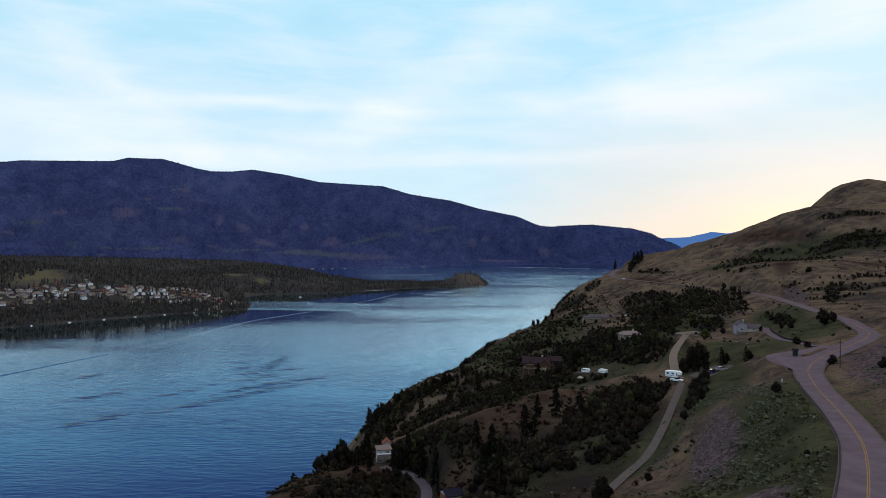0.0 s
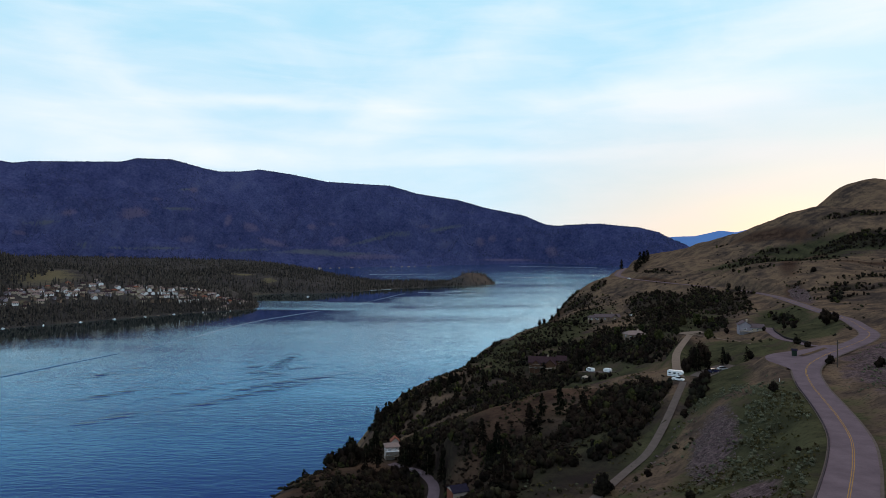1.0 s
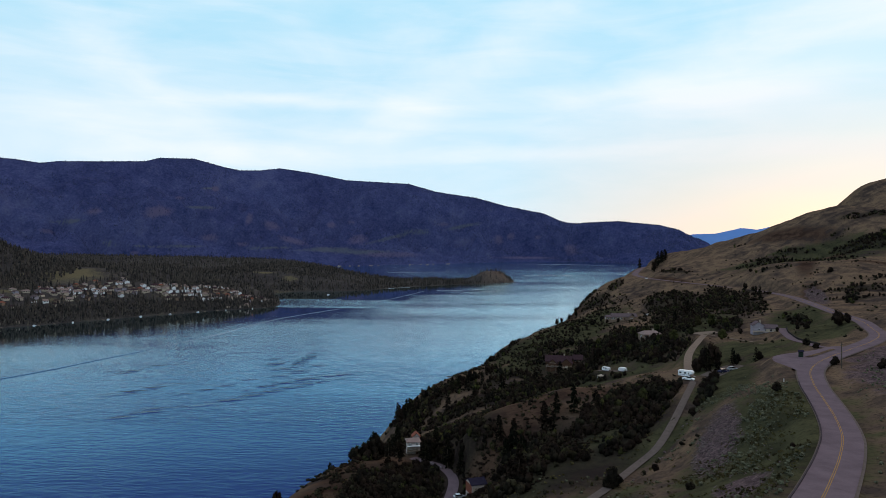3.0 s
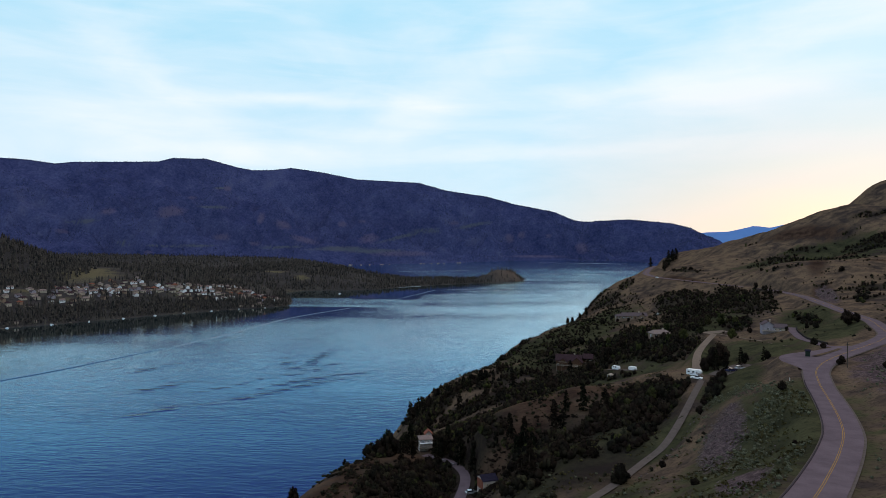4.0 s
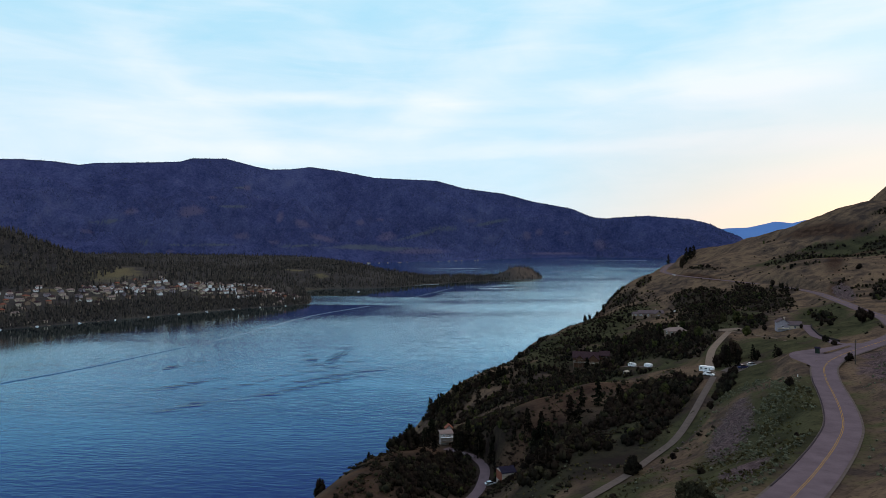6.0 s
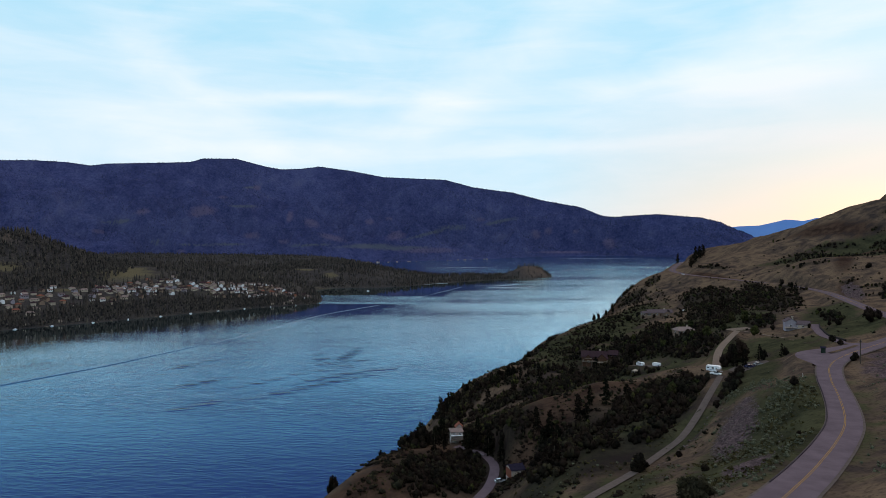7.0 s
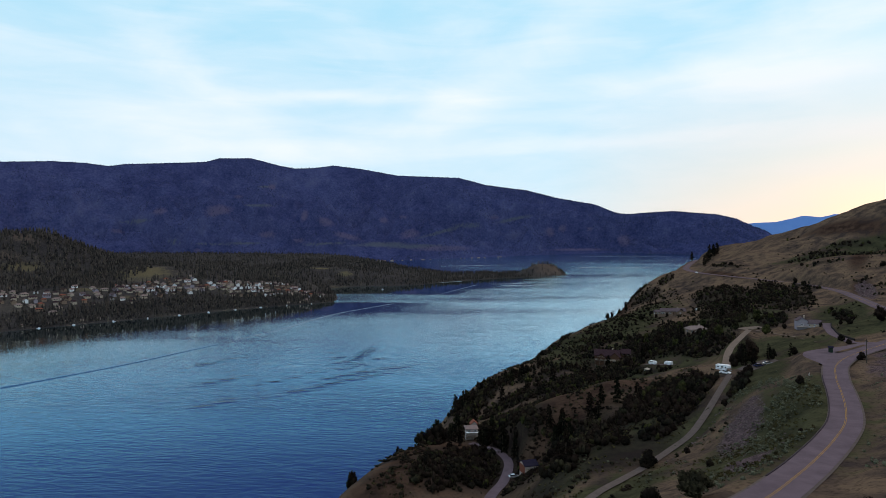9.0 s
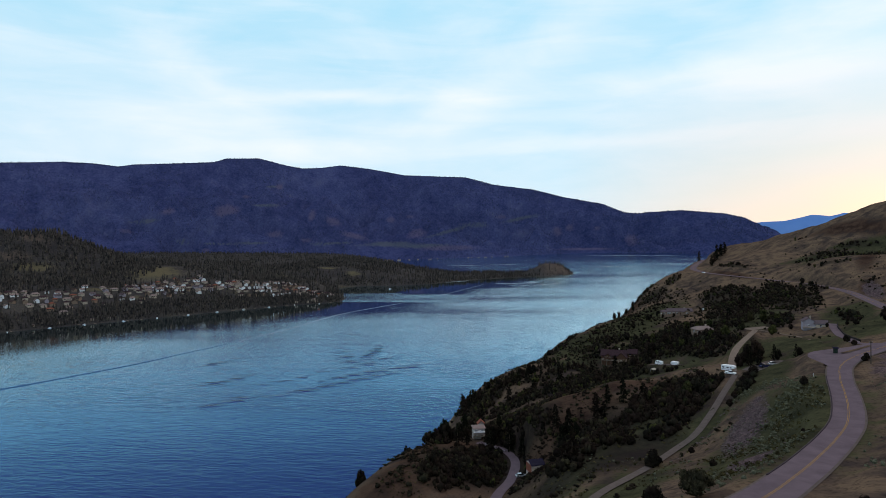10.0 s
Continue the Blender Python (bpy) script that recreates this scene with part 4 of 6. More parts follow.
plant(conifer(12, 10, 3.0), PINES_B, "dense dark green pine on the hillside", "pine tree", "hillside pines")
plant(conifer(13, 15, 4.2, 0.12), PINES_C, "tall open-crowned pine above the lake", "pine tree", "hillside pines")
BROAD_A = [(163, 371, 0.65), (186, 350, 0.4), (147, 559, 0.6), (133, 553, 0.55), (124, 556, 0.6), (99, 252, 1.15), (104, 257, 1.2), (94, 248, 1.0), (107, 262, 1.0), (72, 394, 1.1), (80, 400, 1.0), (88, 416, 1.1), (90, 455, 1.0), (80, 478, 0.9), (100, 428, 1.0), (107, 404, 0.9), (-5, 412, 0.8), (2, 415, 0.7), (-47, 416, 0.9), (198, 332, 1.15), (201, 329, 0.9), (-41, 238, 1.0), (-45, 236, 1.0), (-37, 240, 1.05), (-34, 242, 0.8), (-34, 398, 1.0), (-44, 404, 1.1), (-28, 408, 0.9), (104, 259, 0.9), (111, 250, 0.62), (119, 247, 0.58), (178, 357, 0.4), (90, 509, 0.8), (109, 544, 0.9), (-70, 262, 0.9), (237, 538, 0.8), (5, 411, 0.8), (14, 424, 0.8), (-20, 402, 0.9)]
BROAD_B = [(149, 362, 1.05), (137, 380, 0.9), (129, 388, 0.95), (122, 394, 0.85), (67, 229, 0.75), (126, 440, 0.9), (120, 452, 1.0), (152, 410, 0.9), (158, 404, 1.0), (165, 398, 0.85), (130, 428, 0.9), (104, 398, 0.8), (96, 455, 0.9)]
plant(broad_tree(21, 8, 4.2, LEAF), BROAD_A, "dark broadleaf tree on the slope", "tree", "hillside broadleaf trees")
plant(broad_tree(22, 8, 4.4, LIGHT_LEAF), BROAD_B, "lighter green willow-like tree among thickets", "tree", "hillside broadleaf trees")
plant(broad_tree(24, 13, 4.8, NEEDLE, 2000), [(-77, 238, 1.05), (-88, 260, 1.0), (-38, 244, 0.75), (103, 690, 0.75), (108, 668, 0.6), (114, 662, 0.55), (97, 682, 0.7), (120, 700, 0.6), (82, 640, 0.5)], "tall round-crowned pine above the lake", "pine tree", "hillside pines")
SHRUBS_A = [(40, 157, 1.35), (38, 155, 1.0), (89, 221, 1.0), (74, 194, 0.8), (88, 214, 1.0), (61, 230, 0.7), (54, 186, 0.8), (36, 177, 0.8), (91, 174, 0.9), (125, 205, 0.9), (143, 258, 0.9), (78, 202, 0.8), (84, 210, 0.9), (92, 224, 1.0), (47, 118, 0.55), (264, 590, 0.8), (300, 524, 1.3), (10, 198, 1.0), (12, 203, 1.1), (22, 62, 1.0), (51, 53, 0.6), (140, 245, 0.7), (190, 348, 0.9), (52, 160, 0.5), (70, 122, 0.4), (134, 194, 0.95)]
plant(shrub(31, 3.6, 2.7, LEAF), SHRUBS_A, "rounded dark green shrub on the grass", "shrub", "hillside shrubs")
plant(broad_tree(23, 6.4, 5.4, BRUSH, 3600), [(29, 63, 0.85)], "dark green leafy tree below the road", "tree", "hillside broadleaf trees")

# thickets: centre, radii and turn
THICKETS_NEAR = [(-24, 210, 20, 12, 70), (65, 238, 16, 7, 30), (25, 198, 14, 6, 40), (77, 229, 9, 5, 60), (64, 207, 12, 5, 52), (30, 178, 10, 4, 45), (-22, 208, 36, 15, 68), (-20, 232, 16, 9, 60), (58, 226, 18, 7, 30), (16, 212, 10, 6, 80), (0, 234, 17, 6, 129), (68, 233, 17, 13, 71), (50, 214, 20, 9, 45), (51, 190, 14, 5, 48), (85, 215, 22, 3, 66), (103, 259, 10, 5, 83), (12, 167, 9, 5, 113), (21, 173, 9, 4, 84), (-40, 238, 8, 4, 110), (-36, 400, 22, 10, 118), (-40, 236, 8, 5, 60), (-12, 252, 22, 10, 70), (4, 196, 12, 4, 98), (24, 205, 12, 6, 60), (-4, 216, 20, 5, 100), (22, 190, 12, 6, 60)]
THICKETS_MID = [(-28, 385, 26, 8, 60), (-38, 372, 22, 7, 70), (75, 395, 16, 8, 10), (90, 450, 22, 10, 40), (104, 408, 20, 10, 60), (100, 428, 14, 9, 60), (46, 398, 14, 6, 0), (-9, 408, 16, 7, 20), (-32, 411, 14, 7, 30), (-47, 417, 12, 6, 60), (121, 395, 14, 8, 60), (60, 445, 22, 7, 30), (-38, 350, 55, 9, 80), (-22, 398, 40, 9, 35), (-48, 275, 24, 8, 95), (10, 402, 20, 8, 20), (-8, 366, 34, 9, 36), (70, 400, 30, 9, 15), (150, 440, 40, 14, 70), (205, 515, 30, 12, 70), (20, 345, 40, 10, 60), (31, 378, 56, 18, 13), (0, 300, 40, 22, 100), (118, 401, 50, 17, 97), (30, 413, 20, 9, 153), (89, 443, 42, 12, 90), (80, 374, 24, 5, 115), (201, 382, 22, 5, 79), (48, 383, 28, 10, 173), (167, 404, 28, 10, 71), (118, 440, 70, 20, 84), (60, 470, 30, 10, 47), (0, 416, 32, 5, 35), (28, 490, 34, 5, 62), (140, 736, 20, 8, 50), (-15, 275, 30, 14, 80), (75, 398, 18, 10, 120), (110, 372, 28, 6, 100)]
THICKETS_FAR = [(307, 659, 22, 7, -28), (276, 570, 16, 5, -28), (337, 655, 20, 6, -28), (379, 619, 26, 9, -28), (396, 611, 34, 10, -28), (404, 597, 20, 10, -28), (380, 603, 26, 6, -28), (376, 647, 10, 5, -28), (401, 661, 18, 5, -28), (421, 651, 30, 7, -28), (269, 437, 18, 5, -28), (300, 456, 22, 5, -28), (271, 500, 8, 5, -28), (242, 508, 10, 5, -28), (236, 530, 14, 6, -28), (310, 735, 10, 4, -28), (222, 560, 40, 10, 80), (170, 504, 62, 22, 79), (187, 560, 70, 26, 88), (209, 486, 60, 20, 74), (141, 695, 24, 16, 79), (318, 600, 42, 8, -22), (296, 640, 28, 6, -22), (372, 604, 24, 6, -22), (405, 612, 28, 7, -22), (268, 440, 28, 5, 62), (288, 470, 22, 7, -12), (335, 482, 38, 7, -16), (230, 700, 24, 7, 120), (168, 716, 20, 9, 66), (420, 650, 14, 5, -30)]


def clear_of_tracks(x, y):
    for line, half, _ in TRACKS:
        if np.hypot(line[:, 0] - x, line[:, 1] - y).min() < half + 1.2:
            return False
    return True


KEEP = [(180, 360, 9), (104, 243, 8), (90, 376, 8), (-24, 258, 9), (3, 203, 7), (4, 196, 4), (172, 362, 13), (122, 418, 10), (139, 562, 16), (63, 417, 14), (88, 376, 9), (87, 238, 8), (105, 236, 7)]


def thicket(patch, gap, tall, leaf, clumps, leaves, level, share=0.7):
    cx, cy, rx, ry, turn = patch
    c, s = math.cos(radians(turn)), math.sin(radians(turn))
    spots_ = []
    for _ in range(max(4, int(math.pi * rx * ry / gap))):
        q, a = math.sqrt(rng.rand()), rng.uniform(0, 6.283)
        u, v = q * math.cos(a) * rx, q * math.sin(a) * ry
        x, y = cx + u * c - v * s, cy + u * s + v * c
        if clear_of_tracks(x, y) and not any(math.hypot(x - k[0], y - k[1]) < k[2] for k in KEEP):
            spots_.append((x, y, rng.uniform(0.5, 1.25) * (1.1 - 0.35 * q)))
    spots_ = np.array(spots_)
    z = height(spots_[:, 0], spots_[:, 1])
    places = np.stack([spots_[:, 0], spots_[:, 1], z - 0.2], 1)
    widths = rng.uniform(2.0, 3.3, len(z)) * spots_[:, 2]
    talls = tall * spots_[:, 2] * rng.uniform(0.8, 1.15, len(z))
    cut = max(1, int(len(z) * share))
    last = cut + int((len(z) - cut) * 0.72)
    for a, b, mat, label in ((0, cut, LEAF, "dense dark thicket of leafy bushes on the slope"), (cut, last, BRUSH, "grey-green bushes within the thicket"), (last, len(z), LIGHT_LEAF, "lighter yellow-green bushes within the thicket")):
        if b > a:
            tagged(new("thicket", foliage_mesh("thicket", *bushes(places[a:b], widths[a:b], talls[a:b], clumps, leaves, leaf, level, rng), mat)), label, "thicket", kind="stuff")


THICKETS_SPARSE = [(85, 520, 60, 26, 62), (45, 478, 40, 16, 60), (118, 590, 56, 26, 70), (145, 645, 40, 24, 70), (5, 430, 30, 10, 30), (150, 540, 26, 14, 60), (60, 440, 40, 16, 30)]
for patch in THICKETS_SPARSE:
    thicket(patch, 36.0, 2.6, 0.30, 3, 30, 1, 0.45)
for patch in THICKETS_NEAR:
    thicket(patch, 5.2, 3.7, 0.22, 5, 78, 1)
for patch in THICKETS_MID:
    thicket(patch, 8.6, 3.9, 0.30, 4, 36, 1, 0.6)
for patch in THICKETS_FAR:
    thicket(patch, 13.0, 3.3, 0.38, 3, 24, 1, 0.55)

# darker ground under the thickets and over the valley patches
dark_ground = np.zeros(len(verts))
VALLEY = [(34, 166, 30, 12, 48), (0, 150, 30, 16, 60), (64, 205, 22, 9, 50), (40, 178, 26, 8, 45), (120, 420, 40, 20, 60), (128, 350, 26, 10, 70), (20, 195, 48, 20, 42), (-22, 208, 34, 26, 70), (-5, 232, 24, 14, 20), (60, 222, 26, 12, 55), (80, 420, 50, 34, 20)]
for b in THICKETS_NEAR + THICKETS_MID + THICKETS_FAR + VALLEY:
    dark_ground = np.maximum(dark_ground, blob(vx, vy, b[0], b[1], b[2] * 0.9, b[3] * 0.95, b[4]))
ground_mesh.attributes.new("dark_ground", "FLOAT", "POINT").data.foreach_set("value", dark_ground)

# sagebrush and low tufts over the grass slopes
SAGE_PATCHES = [(140, 188, 50, 16, 60, 420), (86, 168, 30, 7, 62, 260), (70, 140, 30, 4, 62, 160), (78, 90, 26, 9, 58, 200), (124, 155, 34, 12, 60, 260), (84, 195, 20, 8, 50, 200), (58, 128, 24, 6, 60, 120), (88, 205, 22, 8, 58, 200), (100, 170, 14, 5, 62, 120), (56, 94, 26, 3.5, 56, 190), (86, 146, 30, 3.5, 64, 220), (80, 160, 26, 6, 60, 260), (100, 132, 40, 5, 60, 200), (48, 92, 16, 26, -35, 200), (132, 165, 22, 50, -30, 520), (62, 150, 14, 36, -22, 240), (90, 190, 16, 10, 40, 160), (30, 150, 20, 30, 0, 120), (60, 110, 20, 30, -30, 160), (110, 120, 14, 40, -35, 260)]
TUFTS = [(40, 470, 50, 26, 60, 300), (90, 560, 70, 30, 65, 320), (0, 430, 30, 14, 40, 200), (120, 660, 50, 30, 70, 260), (100, 430, 60, 70, 0, 500), (60, 400, 50, 30, 20, 300), (30, 440, 30, 60, -30, 300), (170, 470, 50, 60, 0, 300), (-60, 300, 60, 18, 100, 260), (0, 232, 30, 12, 20, 160), (40, 220, 30, 12, 30, 160), (-75, 250, 30, 14, 100, 140), (280, 600, 110, 120, 30, 420), (70, 470, 80, 140, 0, 620), (20, 200, 60, 50, 0, 300), (200, 370, 60, 90, 0, 240), (130, 640, 60, 100, 0, 380), (350, 520, 110, 60, 30, 300), (30, 240, 60, 14, 10, 160), (-45, 205, 14, 40, 0, 160)]


def scatter(name, patches, wide, tall, leaf, n, mat, label, clumps=0):
    geos = []
    for cx, cy, rx, ry, turn, count in patches:
        c, s = math.cos(radians(turn)), math.sin(radians(turn))
        q, a = np.sqrt(rng.rand(count)), rng.uniform(0, 6.283, count)
        u, v = q * np.cos(a) * rx, q * np.sin(a) * ry
        x, y = cx + u * c - v * s, cy + u * s + v * c
        keep = lumps(x, y, 26, 9) > -0.15
        for px, py, pz in zip(x[keep], y[keep], height(x[keep], y[keep])):
            if clear_of_tracks(px, py):
                k = 0.35 + 1.1 * rng.rand() ** 2
                geos.append((px, py, pz - 0.05, k))
    g = np.array(geos)
    if clumps:
        me = foliage_mesh(name, *bushes(g[:, :3], 1.5 * wide * g[:, 3], 1.2 * tall * g[:, 3], clumps, n, leaf, 1, rng), mat)
    else:
        vs = np.concatenate([bush_geo(rng, wide * k, tall * k, n, leaf * k)[0] + (x, y, z) for x, y, z, k in geos])
        me = mesh_from(name, vs.tolist(), np.arange(len(vs)).reshape(-1, 4).tolist(), mat)
    ob = new(name, me)
    tagged(ob, label, name.replace("_", " "), kind="stuff")


scatter("sagebrush", SAGE_PATCHES, 0.62, 0.6, 0.11, 14, SAGE, "grey-green sagebrush dotted over the slope", 1)
scatter("low_brush", TUFTS, 1.25, 1.2, 0.26, 8, BRUSH, "small dark bushes dotted over dry grass", 2)

UNDERGROWTH = [(20, 200, 35, 25, 40, 700), (40, 190, 40, 14, 45, 420), (-5, 215, 30, 15, 60, 420), (-40, 215, 20, 35, -10, 450), (0, 130, 30, 30, 0, 300), (-60, 300, 50, 14, 100, 300)]
scatter("undergrowth", UNDERGROWTH, 1.3, 0.8, 0.2, 12, LEAF, "low dark undergrowth spread over the valley slope", 2)

GRASS = [(66, 128, 52, 18, 62, 2200), (30, 160, 30, 40, 0, 1100), (115, 135, 60, 16, 60, 1300), (20, 215, 50, 40, 0, 900), (60, 195, 40, 14, 45, 700), (-42, 200, 14, 36, 0, 500), (60, 255, 50, 12, 5, 500)]
scatter("grass_tufts", GRASS, 0.5, 0.45, 0.22, 9, TUFT, "tufts of dry grass over the slope")

# loose stones on the scree and along the lane
STONE = plain("grey_brown_stone", (0.055, 0.042, 0.042), (0.15, 0.115, 0.112), 0.9, rel=0.6, dist=0.1)
stone_v, stone_f, so = [], [], 0
for cx, cy, rx, ry, turn, count, big_ in [(67, 156, 28, 6, 66, 900, 0.42), (134, 170, 50, 10, 60, 500, 0.4), (258, 465, 38, 6, 68, 200, 0.8), (58, 176, 22, 3, 52, 120, 0.5), (56, 112, 30, 6, 62, 120, 0.35)]:
    c, s_ = math.cos(radians(turn)), math.sin(radians(turn))
    q, a = np.sqrt(rng.rand(count)), rng.uniform(0, 6.283, count)
    u, v = q * np.cos(a) * rx, q * np.sin(a) * ry
    x, y = cx + u * c - v * s_, cy + u * s_ + v * c
    for px, py, pz_ in zip(x, y, height(x, y)):
        if not clear_of_tracks(px, py):
            continue
        k = big_ * (0.35 + 1.1 * rng.rand() ** 2)
        shape = np.array([(1, 0, 0), (0, 1, 0), (-1, 0, 0), (0, -1, 0), (0.1, 0, 0.75), (0.5, 0.55, 0.45), (-0.5, -0.5, 0.4)]) * rng.uniform(0.6, 1.2, (7, 1)) * k
        stone_v += (shape + (px, py, pz_ - 0.05)).tolist()
        stone_f += [tuple(i + so for i in f) for f in ((0, 5, 4), (5, 1, 4), (0, 1, 5), (1, 2, 4), (2, 6, 4), (6, 3, 4), (2, 3, 6), (3, 0, 4))]
        so += 7
tagged(new("loose_stones", mesh_from("loose_stones", stone_v, stone_f, STONE)), "loose grey-brown stones on the slope", "stones", kind="stuff")

# ---- far woods
def cones(places, talls, wide, sides, tiers, r):
    vs, fs, o = [], [], 0
    ang = 2 * np.pi * np.arange(sides) / sides
    n = len(places)
    tri = np.array([(k, (k + 1) % sides, sides) for k in range(sides)])
    for t in range(tiers):
        base, top = t / tiers * 0.8, min(1.0, (t + 1.25) / tiers * 0.85 + 0.12)
        w = wide * (1 - base * 0.85)
        rad = talls[:, None] * w * r.uniform(0.6, 1.3, (n, sides))
        turn = r.uniform(0, 6.28, (n, 1))
        ring = np.stack([places[:, :1] + np.cos(ang + turn) * rad, places[:, 1:2] + np.sin(ang + turn) * rad, places[:, 2:3] + talls[:, None] * (base + r.uniform(-0.05, 0.05, (n, sides)))], -1)
        apex = places + np.stack([np.zeros(n), np.zeros(n), talls * top], -1)
        v = np.concatenate([ring, apex[:, None]], 1).reshape(-1, 3)
        f = (np.arange(n)[:, None, None] * (sides + 1) + tri[None]).reshape(-1, 3) + o
        vs.append(v)
        fs.append(f)
        o += len(v)
    return np.concatenate(vs).tolist(), np.concatenate(fs).tolist()


def far_places(n, box, lo, hi, r):
    x, y = r.uniform(box[0], box[1], n), r.uniform(box[2], box[3], n)
    d = inside_distance(x, y, FAR_SHORE)
    keep = (d > lo) & (d < hi)
    return x[keep], y[keep]


fr = np.random.RandomState(17)
TOWN = [(-850, 1385, 75, 55, 50), (-640, 1500, 90, 50, 45), (-930, 1180, 150, 60, 52), (-740, 1450, 60, 40, 50), (-1010, 1060, 120, 70, 55)]
wx, wy = [], []
for n, box, lo, hi in ((9000, (-1500, 250, 600, 2900), 4, 48), (9000, (-2100, -450, 900, 2400), 210, 3000), (7500, (-900, 220, 1850, 3300), 4, 900), (9000, (-640, 230, 1450, 2950), 1, 45), (6000, (-1500, -400, 800, 1800), 20, 240), (5500, (-3600, -500, 2200, 4600), 60, 3000)):
    x, y = far_places(n, box, lo, hi, fr)
    town = np.zeros(len(x))
    for b in TOWN:
        town = np.maximum(town, blob(x, y, *b) > 0.25)
    field = np.zeros(len(x))
    for b in FIELDS:
        field = np.maximum(field, blob(x, y, *b) > 0.15)
    for b in ROCK[2:]:
        field = np.maximum(field, (blob(x, y, *b) > 0.3) & (fr.rand(len(x)) < 0.85))
    rocky = blob(x, y, *ROCK[0]) * 0.9
    keep = ((rocky < 0.45) | (fr.rand(len(x)) < 0.3)) & (field < 0.5) & ((town < 0.5) | (fr.rand(len(x)) < 0.3)) & ((lumps(x, y, 240, 21) > -0.32) | (fr.rand(len(x)) < 0.3))
    wx.append(x[keep])
    wy.append(y[keep])
front = dense([(-1250, 560)] + FAR_SHORE[2:13], 5)
i_ = fr.randint(0, len(front) - 1, 3400)
step_ = front[i_ + 1] - front[i_]
step_ /= np.linalg.norm(step_, axis=1)[:, None]
deep_ = 1.5 + 66 * fr.rand(len(i_)) ** 1.3
wx.append(front[i_, 0] - step_[:, 1] * deep_)
wy.append(front[i_, 1] + step_[:, 0] * deep_)
q_, a_ = np.sqrt(fr.rand(4200)), fr.uniform(0, 6.283, 4200)
wx.append(-1400 + 420 * q_ * np.cos(a_))
wy.append(1500 + 330 * q_ * np.sin(a_))
wx, wy = np.concatenate(wx), np.concatenate(wy)
pz = far_height(wx, wy)
tall = fr.uniform(9, 22, len(wx)) * np.where(wx > -560, 0.85, 1.0)
tall[len(wx) - 7600:len(wx) - 4200] *= 0.66
places = np.stack([wx, wy, pz - 0.5], 1)
vs, fs = cones(places, tall, 0.19, 5, 3, fr)
vv = np.array(vs)
vs = np.stack(drawn_in(vv[:, 0], vv[:, 1], vv[:, 2]), 1).tolist()
tagged(new("far_woods", mesh_from("far_woods", vs, fs, FAR_TREE)), "dark conifer woods along the far shore", "woods", kind="stuff")
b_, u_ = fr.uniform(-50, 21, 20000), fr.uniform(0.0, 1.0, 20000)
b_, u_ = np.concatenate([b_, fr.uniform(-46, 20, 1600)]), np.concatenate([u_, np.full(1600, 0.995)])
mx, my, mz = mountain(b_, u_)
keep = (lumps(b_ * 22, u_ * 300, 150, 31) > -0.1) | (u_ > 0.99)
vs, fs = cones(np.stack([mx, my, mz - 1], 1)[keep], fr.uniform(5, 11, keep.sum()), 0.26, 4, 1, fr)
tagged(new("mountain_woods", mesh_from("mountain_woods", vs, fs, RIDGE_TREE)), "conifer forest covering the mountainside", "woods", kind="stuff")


# ---- buildings
PALE_RENDER = plain("pale_painted_render", (0.34, 0.285, 0.265), (0.44, 0.375, 0.35), 0.8)
CREAM = plain("cream_render", (0.32, 0.26, 0.21), (0.42, 0.35, 0.28), 0.8)
GREY_WALL = plain("grey_siding", (0.22, 0.195, 0.225), (0.29, 0.26, 0.295), 0.8)
BROWN_WALL = plain("brown_timber", (0.055, 0.030, 0.022), (0.10, 0.055, 0.036), 1.2)
TAN_WALL = plain("tan_siding", (0.17, 0.12, 0.09), (0.24, 0.17, 0.13), 0.8)
WHITE = plain("white_paint", (0.62, 0.62, 0.64), (0.76, 0.76, 0.78), 1.0, 0.5)
RED_ROOF = plain("dark_red_shingles", (0.030, 0.019, 0.022), (0.055, 0.031, 0.036), 1.5)
BROWN_ROOF = plain("brown_shingles", (0.042, 0.027, 0.024), (0.070, 0.046, 0.040), 1.5)
GREY_ROOF = plain("grey_shingles", (0.075, 0.055, 0.06), (0.12, 0.09, 0.096), 1.5)
BLUE_ROOF = plain("blue_black_metal_roof", (0.016, 0.014, 0.024), (0.028, 0.024, 0.040), 1.0, 0.75)
ORANGE_ROOF = plain("orange_tiles", (0.15, 0.055, 0.038), (0.22, 0.085, 0.06), 1.2)
PALE_ROOF = plain("pale_shingles", (0.16, 0.115, 0.105), (0.24, 0.18, 0.165), 1.2)
CEDAR = plain("weathered_boards", (0.12, 0.095, 0.078), (0.19, 0.155, 0.13), 1.4)
STEEL = plain("galvanised_steel", (0.40, 0.40, 0.42), (0.52, 0.52, 0.54), 2.0, 0.45, 0.7)
RUBBER = plain("black_rubber", (0.012, 0.012, 0.012), (0.025, 0.025, 0.025), 4.0)
CAR_SILVER = plain("silver_car_paint", (0.50, 0.51, 0.54), (0.58, 0.59, 0.62), 1.0, 0.25, 0.5)
CAR_BLUE = plain("dark_blue_car_paint", (0.02, 0.022, 0.06), (0.03, 0.032, 0.085), 1.0, 0.25, 0.3)
POLE_WOOD = plain("grey_pole_wood", (0.045, 0.036, 0.03), (0.085, 0.068, 0.056), 3.0)
DARK_GREEN = plain("dark_green_board", (0.016, 0.024, 0.02), (0.03, 0.042, 0.034), 2.0)
STRIPE = plain("blue_grey_stripe", (0.06, 0.08, 0.15), (0.09, 0.11, 0.19), 2.0, 0.5)


